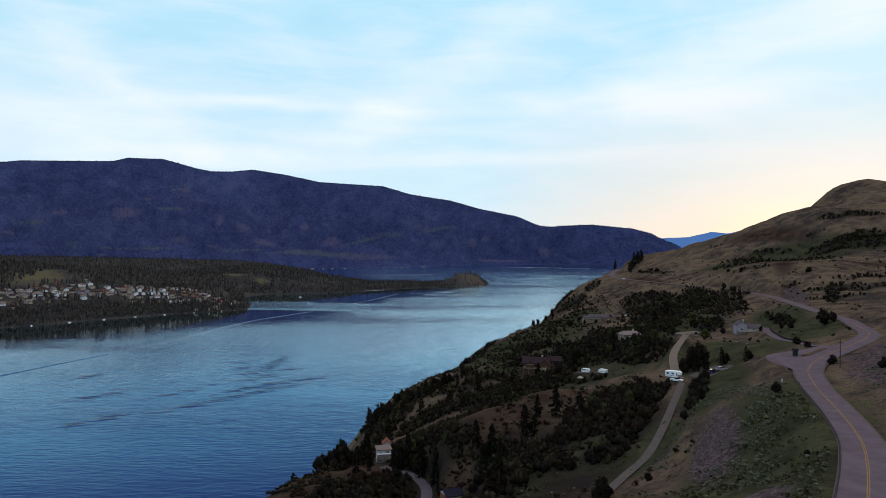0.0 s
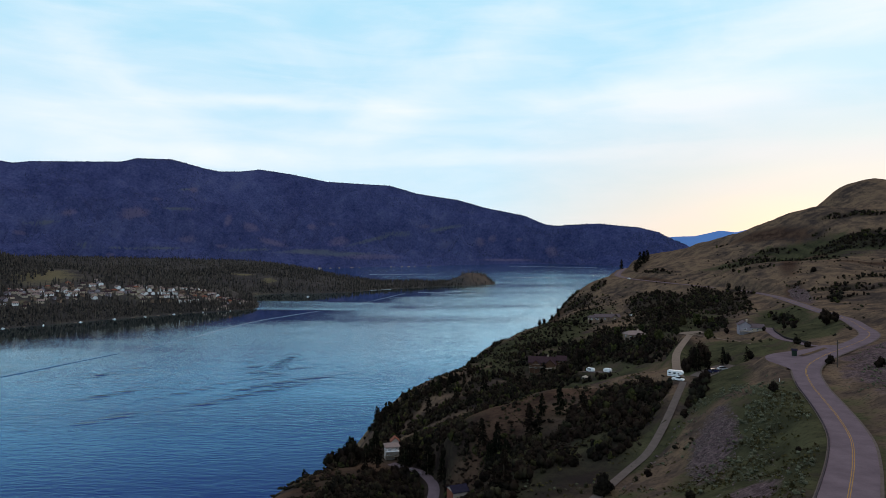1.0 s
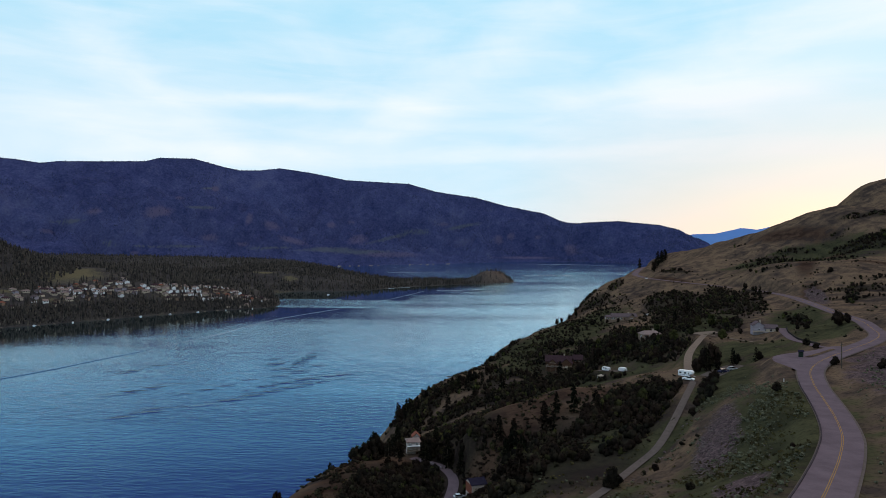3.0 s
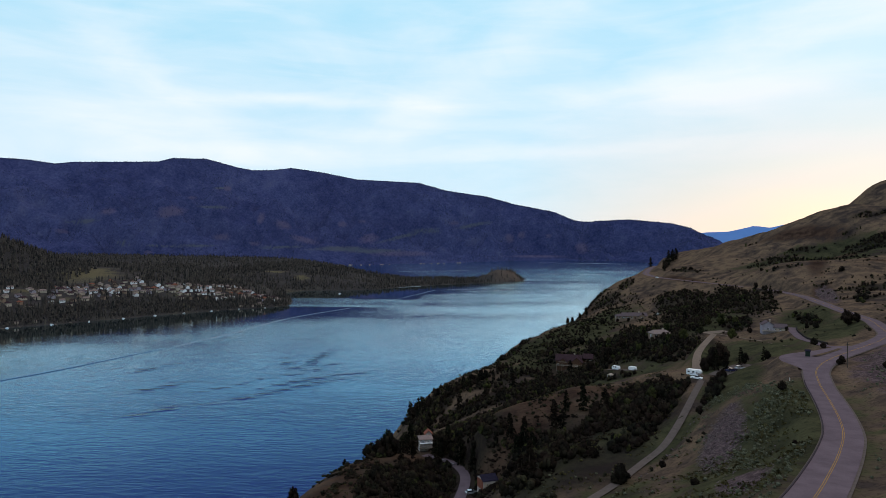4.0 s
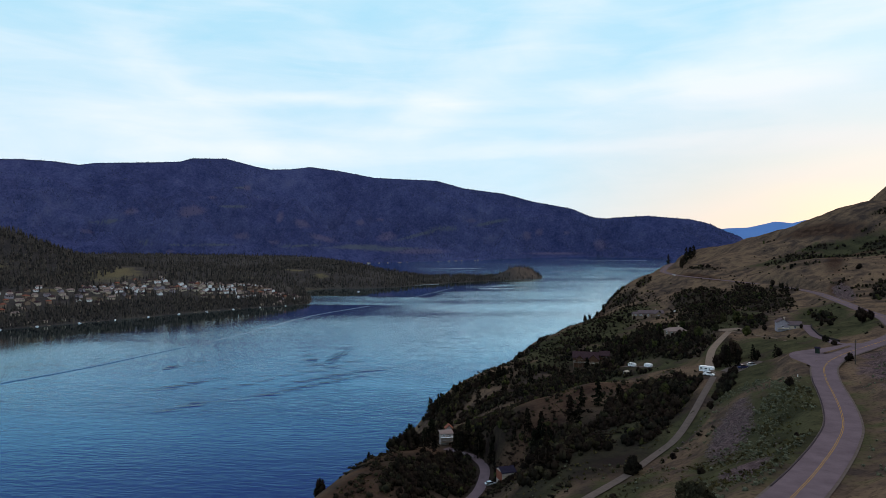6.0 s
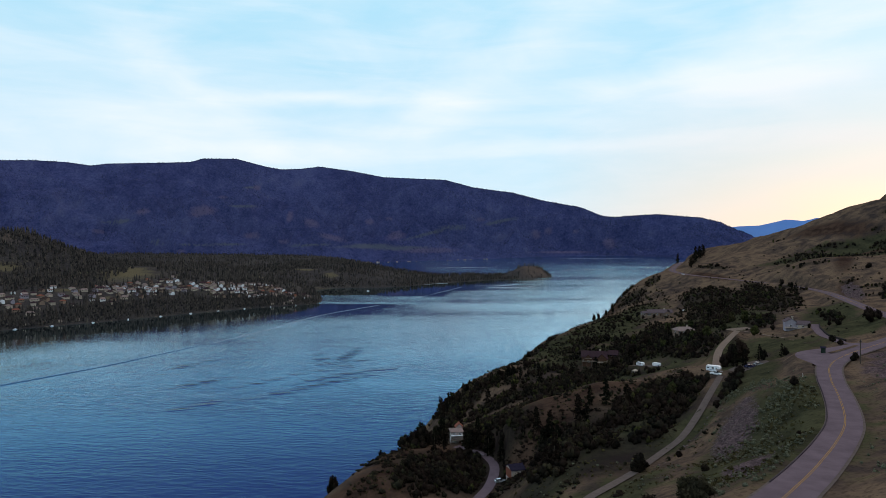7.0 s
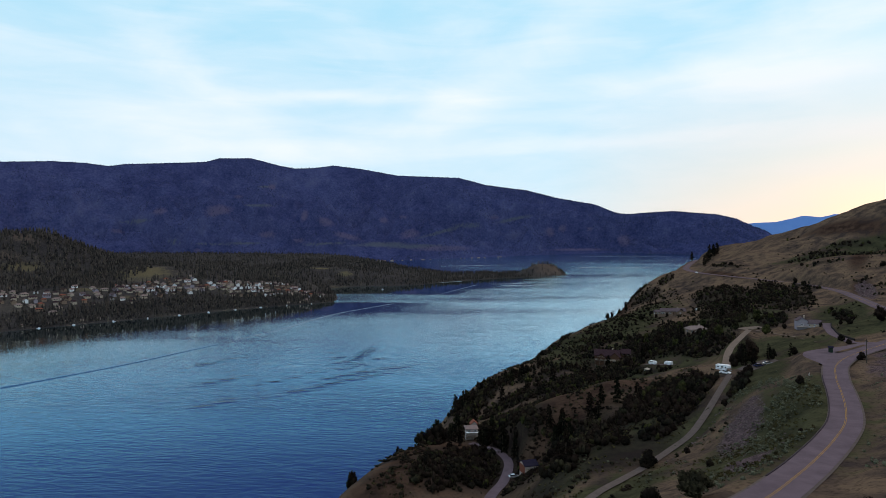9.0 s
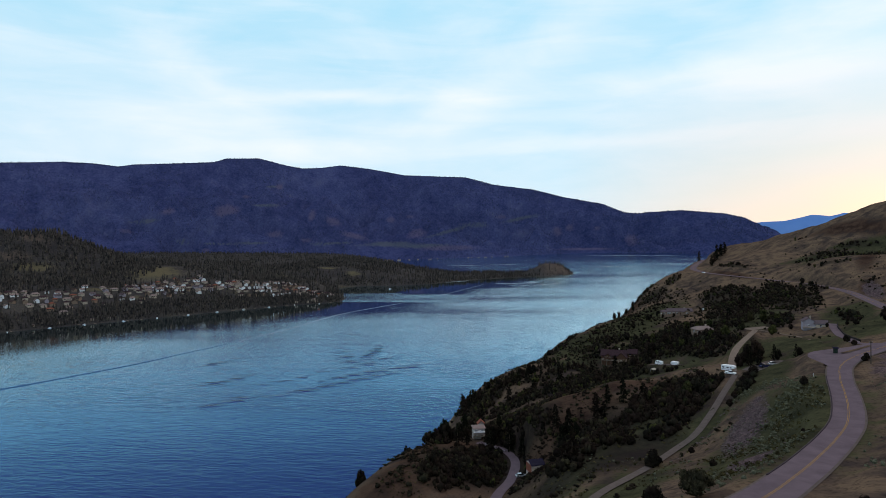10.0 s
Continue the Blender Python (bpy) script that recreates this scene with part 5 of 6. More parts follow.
def glass_material():
    m, nt, bsdf = material("window_glass")
    bsdf.inputs["Base Color"].default_value = (0.012, 0.014, 0.02, 1)
    bsdf.inputs["Roughness"].default_value = 0.06
    bsdf.inputs["Specular IOR Level"].default_value = 0.6
    return m


GLASS = glass_material()


def box(x0, x1, y0, y1, z0, z1):
    v = [(x0, y0, z0), (x1, y0, z0), (x1, y1, z0), (x0, y1, z0), (x0, y0, z1), (x1, y0, z1), (x1, y1, z1), (x0, y1, z1)]
    return v, [(0, 3, 2, 1), (4, 5, 6, 7), (0, 1, 5, 4), (1, 2, 6, 5), (2, 3, 7, 6), (3, 0, 4, 7)]


def moved(geo, x, y, z, turn=0):
    c, s = math.cos(radians(turn)), math.sin(radians(turn))
    return [(p[0] * c - p[1] * s + x, p[0] * s + p[1] * c + y, p[2] + z) for p in geo[0]], geo[1]


def gable_wall(w, d, h, rise):
    """Walls with gable ends, the ridge along x."""
    a, b = w / 2, d / 2
    v = [(-a, -b, -2.5), (a, -b, -2.5), (a, b, -2.5), (-a, b, -2.5), (-a, -b, h), (a, -b, h), (a, b, h), (-a, b, h), (-a, 0, h + rise), (a, 0, h + rise)]
    return v, [(0, 1, 5, 4), (2, 3, 7, 6), (1, 2, 6, 9, 5), (3, 0, 4, 8, 7), (4, 5, 9, 8), (6, 7, 8, 9), (0, 3, 2, 1)]


def gable_roof(w, d, h, rise, over=0.6, thick=0.22, hip=0.0):
    a, b = w / 2 + over, d / 2 + over
    drop = rise * over / (d / 2)
    v = []
    for t in (0.03, 0.03 + thick):
        v += [(-a, -b, h - drop + t), (a, -b, h - drop + t), (a, b, h - drop + t), (-a, b, h - drop + t), (-a + hip, 0, h + rise + t), (a - hip, 0, h + rise + t)]
    f = [(6, 7, 11, 10), (8, 9, 10, 11), (0, 4, 5, 1), (2, 5, 4, 3), (0, 1, 7, 6), (2, 3, 9, 8)]
    if hip:
        f += [(7, 8, 11), (9, 6, 10), (1, 5, 2), (3, 4, 0), (1, 2, 8, 7), (3, 0, 6, 9)]
    else:
        f += [(1, 5, 11, 7), (5, 2, 8, 11), (3, 4, 10, 9), (4, 0, 6, 10)]
    return v, f


def window_at(parent, x, y, z, w, h, turn, frame_mat):
    win = part("window", moved(join(box(-w / 2 - 0.1, w / 2 + 0.1, -0.06, 0.04, -0.1, 0), box(-w / 2 - 0.1, w / 2 + 0.1, -0.06, 0.04, h, h + 0.1), box(-w / 2 - 0.1, -w / 2, -0.06, 0.04, 0, h), box(w / 2, w / 2 + 0.1, -0.06, 0.04, 0, h), box(-0.03, 0.03, -0.05, 0.04, 0, h)), x, y, z, turn), frame_mat, parent)
    part("pane", moved(box(-w / 2, w / 2, -0.02, 0.04, 0, h), x, y, z, turn), GLASS, win, "dark window glass")
    return win


def house(blocks, wall_mat, roof_mat, trim=None, chimney=True, deck=None, door=True):
    """Blocks: x, y, width, depth, eaves, rise, turn, hip."""
    ob = new("house")
    for i, (x, y, w, d, h, rise, turn, hip) in enumerate(blocks):
        wall = part("wall", moved(gable_wall(w, d, h, 0 if hip else rise), x, y, 0, turn), wall_mat, ob)
        roof = part("roof", moved(gable_roof(w, d, h, rise, hip=hip), x, y, 0, turn), roof_mat, ob)
        if chimney and i == 0:
            part("chimney", moved(join(box(-0.45, 0.45, -0.4, 0.4, h, h + rise + 1.0), box(-0.55, 0.55, -0.5, 0.5, h + rise + 1.0, h + rise + 1.2)), x + w * 0.22, y + 0.6, 0), CREAM, roof)
        c, s = math.cos(radians(turn)), math.sin(radians(turn))
        for storey in range(max(1, int(h // 2.6))):
            z = 0.9 + storey * 2.8
            n = max(1, int(w // 2.9))
            for k in range(n):
                u = (k + 0.5) / n * w - w / 2
                if door and i == 0 and storey == 0 and k == n // 2:
                    part("door", moved(box(u - 0.5, u + 0.5, -d / 2 - 0.05, -d / 2 + 0.05, 0, 2.1), x, y, 0, turn), BROWN_WALL, ob, "dark wooden door")
                    continue
                window_at(ob, x + u * c + d / 2 * s, y + u * s - d / 2 * c, z, 1.5, 1.2, turn, trim or WHITE)
            for sgn in (-1, 1):
                ux, uy = sgn * w / 2, 0.0
                window_at(ob, x + ux * c - uy * s, y + ux * s + uy * c, z, 1.3, 1.2, turn + 90 * sgn, trim or WHITE)
    if deck:
        x0, x1, y0, y1, z = deck
        dk = part("deck", box(x0, x1, y0, y1, z - 0.2, z), CEDAR, ob, "wooden deck on posts")
        for px in np.linspace(x0 + 0.2, x1 - 0.2, max(2, int((x1 - x0) / 3) + 1)):
            part("post", box(px - 0.1, px + 0.1, y0 + 0.1, y0 + 0.3, -2.5, z + 1.0), CEDAR, dk)
        part("railing", join(box(x0, x1, y0 + 0.15, y0 + 0.22, z + 0.95, z + 1.05), box(x0, x1, y0 + 0.15, y0 + 0.2, z + 0.45, z + 0.52)), CEDAR, dk)
    return ob


def stand(ob, x, y, turn, label, category, group="", lift=0.0):
    tagged(ob, label, category, group)
    ob.matrix_basis = pose(x, y, hz(x, y) + lift, 0, 0, turn)
    return ob


grey_house = house([(-3.5, 0.5, 9, 7.5, 4.6, 2.4, 90, 0), (4.6, -0.6, 9, 7.2, 3.0, 2.1, 0, 0)], GREY_WALL, GREY_ROOF)
for u in (2.6, 6.4):
    part("garage_door", box(u - 1.3, u + 1.3, -4.31, -4.22, 0, 2.2), CREAM, grey_house, "pale garage door")
part("porch", join(box(-7.6, 0.4, -6.6, -4.1, 0.2, 0.4), box(-7.6, 0.4, -6.6, -6.45, 1.2, 1.3), *[box(x, x + 0.14, -6.6, -6.45, -1.5, 1.25) for x in (-7.6, -5.0, -2.4, 0.2)]), CREAM, grey_house, "pale porch with a railing")
stand(grey_house, 173, 364, -12, "pale grey two-storey house with grey gabled roofs", "house", lift=0.6).scale = (0.8, 0.8, 0.8)
stand(house([(0, 0, 12, 9, 3.0, 1.9, 0, 2.5)], TAN_WALL, PALE_ROOF, deck=(-7, 5, -7.5, -4.6, 0.3)), 122, 416, 10, "low tan house with a pale hipped roof", "house", lift=0.6)
stand(house([(0, 0, 22, 9, 3.2, 2.2, 0, 0), (-13, -1.5, 7, 6, 2.8, 1.4, 0, 1.2), (5, -4.5, 7, 6, 3.0, 1.8, 90, 0)], TAN_WALL, GREY_ROOF), 140, 564, 4, "long low tan house with a grey-brown roof among trees", "house", lift=0.6)
lodge = house([(-1, 0.5, 17, 8, 4.6, 3.2, 0, 0), (4.6, -4.0, 7.5, 6.8, 4.2, 3.0, 90, 0), (-4.6, -3.4, 6, 5.4, 3.8, 2.4, 90, 0), (11.5, 8, 6, 6, 5.2, 2.4, 0, 0)], BROWN_WALL, RED_ROOF, trim=CREAM, deck=(-9, 1, -7.5, -4.6, 1.6))
part("balcony", join(box(0.6, 7.8, -9.0, -7.55, 1.6, 1.8), box(0.6, 7.8, -9.0, -8.9, 2.6, 2.72), *[box(x, x + 0.12, -9.0, -8.9, -0.6, 2.6) for x in (0.6, 3.0, 5.4, 7.68)]), CREAM, lodge, "pale balcony with a railing")
part("gable_trim", join(box(0.9, 7.5, -7.62, -7.52, 4.1, 4.35), box(-7.2, -2.0, -6.56, -6.42, 3.7, 3.9)), CREAM, lodge, "pale trim boards under the gables")
stand(lodge, 63, 420, -12, "large brown timber house with dark brown-red gabled roofs", "house", lift=0.4)
tall = house([(0, 0, 6.5, 6.5, 5.6, 0.9, 0, 1.8), (2.4, 6.5, 3.2, 3.4, 6.0, 1.4, 90, 0)], PALE_RENDER, PALE_ROOF, chimney=False, deck=(-3.6, 3.6, -5.4, -3.3, 1.9))
part("balcony", join(box(-3.4, 3.4, -5.0, -3.3, 3.9, 4.1), box(-3.4, 3.4, -5.0, -4.9, 4.9, 5.0), box(-3.4, -3.3, -5.0, -4.9, 4.1, 4.9), box(3.3, 3.4, -5.0, -4.9, 4.1, 4.9)), WHITE, tall, "white balcony with a railing")
part("upper_roof", moved(gable_roof(3.4, 3.6, 6.06, 1.45), 2.4, 6.5, 0, 90), ORANGE_ROOF, tall, "orange tiled roof")
stand(tall, -23.5, 259, 12, "tall cream hillside house with balconies and orange roof", "house", lift=0.2).scale = (0.84, 0.84, 0.94)

garage = new("garage")
part("wall", gable_wall(5.4, 5.6, 3.3, 1.3), PALE_RENDER, garage)
part("side_cladding", box(-2.76, -2.705, -2.7, 2.7, 0, 3.3), ORANGE_ROOF, garage, "red cladding on the end wall")
part("roof", gable_roof(5.4, 5.6, 3.3, 1.3, 0.3), BLUE_ROOF, garage, "blue-black metal roof")
part("garage_door", box(-2.3, 0.3, -2.86, -2.80, 0, 2.3), CREAM, garage)
stand(garage, 3.2, 203.5, 22, "small cream garage with a dark metal roof", "garage", lift=1.5)


# ---- vehicles and small things
def wheel(parent, x, y, r=0.34, w=0.22):
    ring = [(math.cos(a) * r, math.sin(a) * r) for a in np.arange(14) / 14 * 6.2832]
    v = [(px + x, y - w / 2, pz + r) for px, pz in ring] + [(px + x, y + w / 2, pz + r) for px, pz in ring]
    f = [(i, (i + 1) % 14, 14 + (i + 1) % 14, 14 + i) for i in range(14)] + [tuple(range(13, -1, -1)), tuple(range(14, 28))]
    tyre = part("wheel", (v, f), RUBBER, parent)
    hub = [(px * 0.55 + x, y + k * (w / 2 + 0.01), pz * 0.55 + r) for k in (-1, 1) for px, pz in ring]
    part("rim", (hub, [tuple(range(13, -1, -1)), tuple(range(14, 28))]), STEEL, tyre)


def profile(points, half, inset=0.0):
    """A body from a side outline, narrowed by inset towards the top."""
    n = len(points)
    top = max(p[1] for p in points)
    v = [(p[0], -half + inset * p[1] / top, p[1]) for p in points] + [(p[0], half - inset * p[1] / top, p[1]) for p in points]
    return v, [(i, (i + 1) % n, n + (i + 1) % n, n + i) for i in range(n)] + [tuple(range(n - 1, -1, -1)), tuple(range(n, 2 * n))]


def car(paint, pickup=False):
    ob = new("car")
    body = [(-2.2, 0.3), (-2.25, 0.75), (-2.1, 0.95), (1.0, 1.0), (2.0, 0.82), (2.2, 0.6), (2.15, 0.3)]
    part("body", profile(body, 0.88, 0.05), paint, ob)
    cab = [(-0.6, 0.96), (-0.4, 1.55), (0.5, 1.55), (1.1, 0.96)] if pickup else [(-1.9, 0.94), (-1.45, 1.42), (0.2, 1.46), (1.05, 0.98)]
    part("window_glass", profile(cab, 0.80, 0.12), GLASS, ob, "dark car windows")
    roof = [(-0.42, 1.54), (-0.38, 1.6), (0.46, 1.6), (0.5, 1.54)] if pickup else [(-1.45, 1.41), (-1.4, 1.48), (0.15, 1.5), (0.22, 1.45)]
    part("roof", profile(roof, 0.70), paint, ob)
    for x in (-1.4, 1.4):
        for y in (-0.8, 0.8):
            wheel(ob, x, y)
    for y in (-0.6, 0.6):
        part("headlight", box(2.1, 2.2, y - 0.16, y + 0.16, 0.6, 0.74), WHITE, ob)
    return ob


def trailer(lng, tall_, fifth=False):
    ob = new("travel_trailer")
    a = lng / 2
    out = [(-a, 0.5), (-a - 0.1, 1.2), (-a, tall_ - 0.2), (-a + 0.3, tall_), (a - 0.5, tall_), (a, tall_ - 0.6), (a, 0.9), (a - 0.4, 0.5)]
    if fifth:
        out = [(-a, 0.5), (-a, tall_ - 0.1), (-a + 0.3, tall_), (a - 0.6, tall_ + 0.15), (a + 0.1, tall_ - 0.5), (a, 1.6), (a - 1.9, 1.5), (a - 2.1, 0.5)]
    part("body", profile(out, 1.22), WHITE, ob)
    part("stripe", join(box(-a + 0.1, a - 0.6, -1.25, -1.224, 1.0, 1.15), box(-a + 0.1, a - 0.6, 1.224, 1.25, 1.0, 1.15)), STRIPE, ob)
    for x in (-a + 1.1, 0.0, a - 1.9):
        part("window", box(x - 0.5, x + 0.5, -1.25, -1.224, 1.6, 2.25), GLASS, ob, "dark trailer window")
    part("door", box(0.75, 1.4, -1.255, -1.224, 0.55, 2.4), WHITE, ob)
    for y in (-1.05, 1.05):
        for x in (-0.7, 0.1):
            wheel(ob, x - 0.3, y, 0.33)
    part("hitch", box(a - 0.2, a + 1.0, -0.08, 0.08, 0.45, 0.6), STEEL, ob)
    return ob


stand(trailer(4.6, 2.4), 86, 382, -35, "white travel trailer parked on a gravel pad", "trailer", "parked trailers")
stand(trailer(4.6, 2.4), 93.5, 371, 140, "white travel trailer beside the bushes", "trailer", "parked trailers")
stand(trailer(6.4, 2.9, True), 87, 240, -38, "long white fifth-wheel trailer beside the lane", "trailer", "parked trailers", 0.1).scale = (0.88, 0.88, 0.88)
stand(car(WHITE, True), 86.5, 235.5, -38, "white pickup truck parked beside the trailer", "pickup truck", "parked cars")
stand(car(CAR_SILVER), -2.5, 208, 20, "silver car parked by the garage", "car", "parked cars")
stand(car(CAR_BLUE), 102, 241, 25, "dark blue car in the gravel yard", "car", "parked cars")
stand(car(CAR_SILVER), 106.5, 243, 10, "silver car in the gravel yard", "car", "parked cars")
stand(car(WHITE, True), 196, 694, 100, "white pickup truck on the hillside road", "pickup truck", "parked cars", 0.2)
stand(car(WHITE), 158, 548, 0, "white car parked by the long house", "car", "parked cars")


def utility_pole(tall_):
    ob = new("utility_pole")
    part("pole", tube([(0, 0, -1), (0, 0, tall_)], (0.2, 0.13), 8), POLE_WOOD, ob)
    arm = part("crossarm", box(-1.1, 1.1, -0.07, 0.07, tall_ - 0.9, tall_ - 0.72), POLE_WOOD, ob)
    for x in (-0.95, 0.0, 0.95):
        part("insulator", tube([(x, 0, tall_ - 0.72), (x, 0, tall_ - 0.5)], (0.06, 0.04), 6), GREY_WALL, arm)
    return ob


pole_1 = stand(utility_pole(8.6), 124, 199, 35, "weathered wooden utility pole beside the road", "utility pole", "roadside poles")
pole_2 = stand(utility_pole(8.6), 180, 252, 35, "weathered wooden utility pole beside the bend", "utility pole", "roadside poles")

kiosk = new("mailbox_kiosk")
part("cabinet", box(-0.75, 0.75, -0.4, 0.4, 0.5, 2.3), DARK_GREEN, kiosk)
for x in (-0.66, 0.66):
    part("post", box(x - 0.08, x + 0.08, -0.1, 0.1, -0.5, 2.6), POLE_WOOD, kiosk)
part("roof", gable_roof(1.6, 1.1, 2.5, 0.4, 0.2, 0.1), BLUE_ROOF, kiosk)
for k in range(3):
    part("mailbox_door", box(-0.6 + k * 0.42, -0.24 + k * 0.42, -0.43, -0.405, 0.7, 2.1), DARK_GREEN, kiosk)
stand(kiosk, 120.5, 218.0, -20, "dark green roofed mailbox kiosk at the turnout", "mailbox kiosk")

marker = new("marker_post")
part("post", box(-0.07, 0.07, -0.05, 0.05, -0.3, 1.0), WHITE, marker)
part("cap", box(-0.09, 0.09, -0.07, 0.07, 1.0, 1.06), STEEL, marker)
stand(marker, 99, 186, 0, "white marker post beside the road", "marker post")

guardrail = new("guardrail")
gl = dense([(-19.5, 247), (-15, 243.5), (-10, 238.5)], 1.0)
beam_v, beam_f = [], []
for gx_, gy_ in gl:
    z = hz(gx_, gy_)
    beam_v += [(gx_, gy_, z + 0.45), (gx_ - 0.06, gy_ - 0.06, z + 0.6), (gx_, gy_, z + 0.8), (gx_ + 0.15, gy_ + 0.15, z + 0.8), (gx_ + 0.15, gy_ + 0.15, z + 0.45)]
for i in range(len(gl) - 1):
    for k in range(5):
        beam_f.append((i * 5 + k, i * 5 + (k + 1) % 5, i * 5 + 5 + (k + 1) % 5, i * 5 + 5 + k))
part("rail", (beam_v, beam_f), GREY_WALL, guardrail)
for gx_, gy_ in gl[::2]:
    part("post", box(gx_ + 0.15, gx_ + 0.35, gy_ + 0.15, gy_ + 0.35, hz(gx_, gy_) - 0.4, hz(gx_, gy_) + 0.75), POLE_WOOD, guardrail)
tagged(guardrail, "pale low guardrail along the paved lane", "guardrail")

# ---- the town across the lake
def town_house(w, d, h, rise, wall_mat, roof_mat, hip):
    ob = new("town_house")
    part("wall", gable_wall(w, d, h, 0 if hip else rise), wall_mat, ob)
    part("roof", gable_roof(w, d, h, rise, 0.7, 0.25, hip), roof_mat, ob)
    for k in range(3):
        u = (k - 1) * w * 0.3
        part("window", box(u - 1.2, u + 1.2, -d / 2 - 0.06, -d / 2 + 0.04, h - 2.1, h - 0.7), GLASS, ob, "dark window band")
    return ob


KINDS = [(15, 9, 3.6, 2.4, WHITE, PALE_ROOF, 0, "white two-storey house with a pale roof"), (15, 10, 3.8, 2.6, CREAM, PALE_ROOF, 3, "cream two-storey house with a hipped pale roof"),
         (14, 9, 3.4, 2.4, TAN_WALL, BROWN_ROOF, 0, "tan house with a brown gabled roof"), (15, 10, 3.6, 2.6, CREAM, RED_ROOF, 3, "cream house with a dark red roof"),
         (15, 9, 3.6, 2.4, GREY_WALL, GREY_ROOF, 0, "grey house with a grey shingle roof"), (12, 9, 4.4, 2.4, TAN_WALL, ORANGE_ROOF, 3, "tan house with an orange tiled roof")]
protos = [None] * len(KINDS)
tr_ = np.random.RandomState(23)
taken = []
STREETS = [(-850, 1385, 82, 56, 48, 60), (-640, 1500, 90, 50, 42, 58), (-930, 1175, 150, 56, 54, 62), (-745, 1445, 46, 30, 50, 9), (-520, 1560, 50, 40, 45, 7), (-1000, 1030, 110, 60, 55, 16)]
for cx, cy, rx, ry, turn, count in STREETS:
    c, s_ = math.cos(radians(turn)), math.sin(radians(turn))
    made, tries = 0, 0
    while made < count and tries < 4000:
        tries += 1
        u, v = tr_.uniform(-1.15, 1.15) * rx, round(tr_.uniform(-1, 1) * ry / 22) * 22 + tr_.uniform(-3, 3)
        x, y = cx + u * c - v * s_, cy + u * s_ + v * c
        if any(math.hypot(x - a, y - b) < 14 for a, b in taken):
            continue
        d = float(inside_distance(np.array([x]), np.array([y]), FAR_SHORE)[0])
        if d < 12:
            continue
        taken.append((x, y))
        made += 1
        k = tr_.choice(6, p=[0.26, 0.25, 0.15, 0.14, 0.12, 0.08])
        m = pose(x, y, float(far_height(np.array([x]), np.array([y]))[0]) + 0.3, 0, 0, -35 + tr_.choice([0, 0, 90, 15, -15]) + tr_.uniform(-8, 8))
        if protos[k] is None:
            protos[k] = tagged(town_house(*KINDS[k][:7]), KINDS[k][7] + " across the lake", "house", "town houses")
            protos[k].matrix_basis = m
        else:
            copy_thing(protos[k], m).scale = (tr_.uniform(0.65, 1.15), tr_.uniform(0.7, 1.1), tr_.uniform(0.8, 1.15))

dock = new("dock")
part("deck", box(-1.5, 1.5, -14, 4, 0.5, 0.75), CEDAR, dock)
for y in (-13, -8, -3, 2):
    for x in (-1.3, 1.3):
        part("post", box(x - 0.12, x + 0.12, y - 0.12, y + 0.12, -2, 1.3), POLE_WOOD, dock)
tagged(dock, "pale wooden boat dock on the far shore", "dock", "far shore docks")
boathouse = new("boathouse")
part("wall", gable_wall(6, 5, 2.4, 1.3), CREAM, boathouse)
part("roof", gable_roof(6, 5, 2.4, 1.3, 0.4, 0.15), PALE_ROOF, boathouse)
part("door", box(-1.2, 1.2, -2.57, -2.45, 0, 2.0), BROWN_WALL, boathouse)
tagged(boathouse, "small cream boathouse at the water's edge", "boathouse", "far shore boathouses")
shore_run = dense([(x, y) for x, y in FAR_SHORE[2:12]], 9)
first_d = first_b = True
for i in range(3, len(shore_run) - 2, 3):
    p, q = shore_run[i], shore_run[i + 1]
    along = math.degrees(math.atan2(q[1] - p[1], q[0] - p[0]))
    if tr_.rand() < 0.55:
        m = pose(p[0], p[1], 0, 0, 0, along + tr_.uniform(-10, 10))
        if first_d:
            dock.matrix_basis, first_d = m, False
        else:
            copy_thing(dock, m)
    if tr_.rand() < 0.4:
        nx, ny = -(q[1] - p[1]), q[0] - p[0]
        ln = math.hypot(nx, ny)
        x, y = p[0] + nx / ln * 9, p[1] + ny / ln * 9
        m = pose(x, y, float(far_height(np.array([x]), np.array([y]))[0]), 0, 0, along)
        if first_b:
            boathouse.matrix_basis, first_b = m, False
        else:
            copy_thing(boathouse, m)

boat = new("motor_boat")
part("hull", ([(-4, -1.3, 0.9), (2, -1.3, 1.0), (5, 0, 1.3), (2, 1.3, 1.0), (-4, 1.3, 0.9), (-3.8, -1, -0.2), (2, -0.9, -0.2), (4, 0, -0.1), (2, 0.9, -0.2), (-3.8, 1, -0.2)], [(0, 1, 2, 3, 4), (0, 5, 6, 1), (1, 6, 7, 2), (2, 7, 8, 3), (3, 8, 9, 4), (4, 9, 5, 0), (9, 8, 7, 6, 5)]), WHITE, boat)
part("cabin", box(-2.2, 1.2, -1.0, 1.0, 0.92, 2.6), WHITE, boat)
part("windscreen", box(1.2, 1.27, -0.9, 0.9, 1.5, 2.4), GLASS, boat)
tagged(boat, "white cabin motor boat on the calm lake", "boat")
boat["group"] = "boats on the lake"
boat.matrix_basis = pose(-433, 1942, 0.0, 0, 0, 10)
for i in range(5, len(shore_run) - 3, 7):
    p, q = shore_run[i], shore_run[i + 1]
    ln = math.hypot(q[0] - p[0], q[1] - p[1])
    x, y = p[0] + (q[1] - p[1]) / ln * 7, p[1] - (q[0] - p[0]) / ln * 7
    moored = copy_thing(boat, pose(x, y, 0.0, 0, 0, tr_.uniform(0, 360)))
    moored.scale = (0.75, 0.75, 0.75)
    tagged(moored, "small white motor boat moored by the far shore")

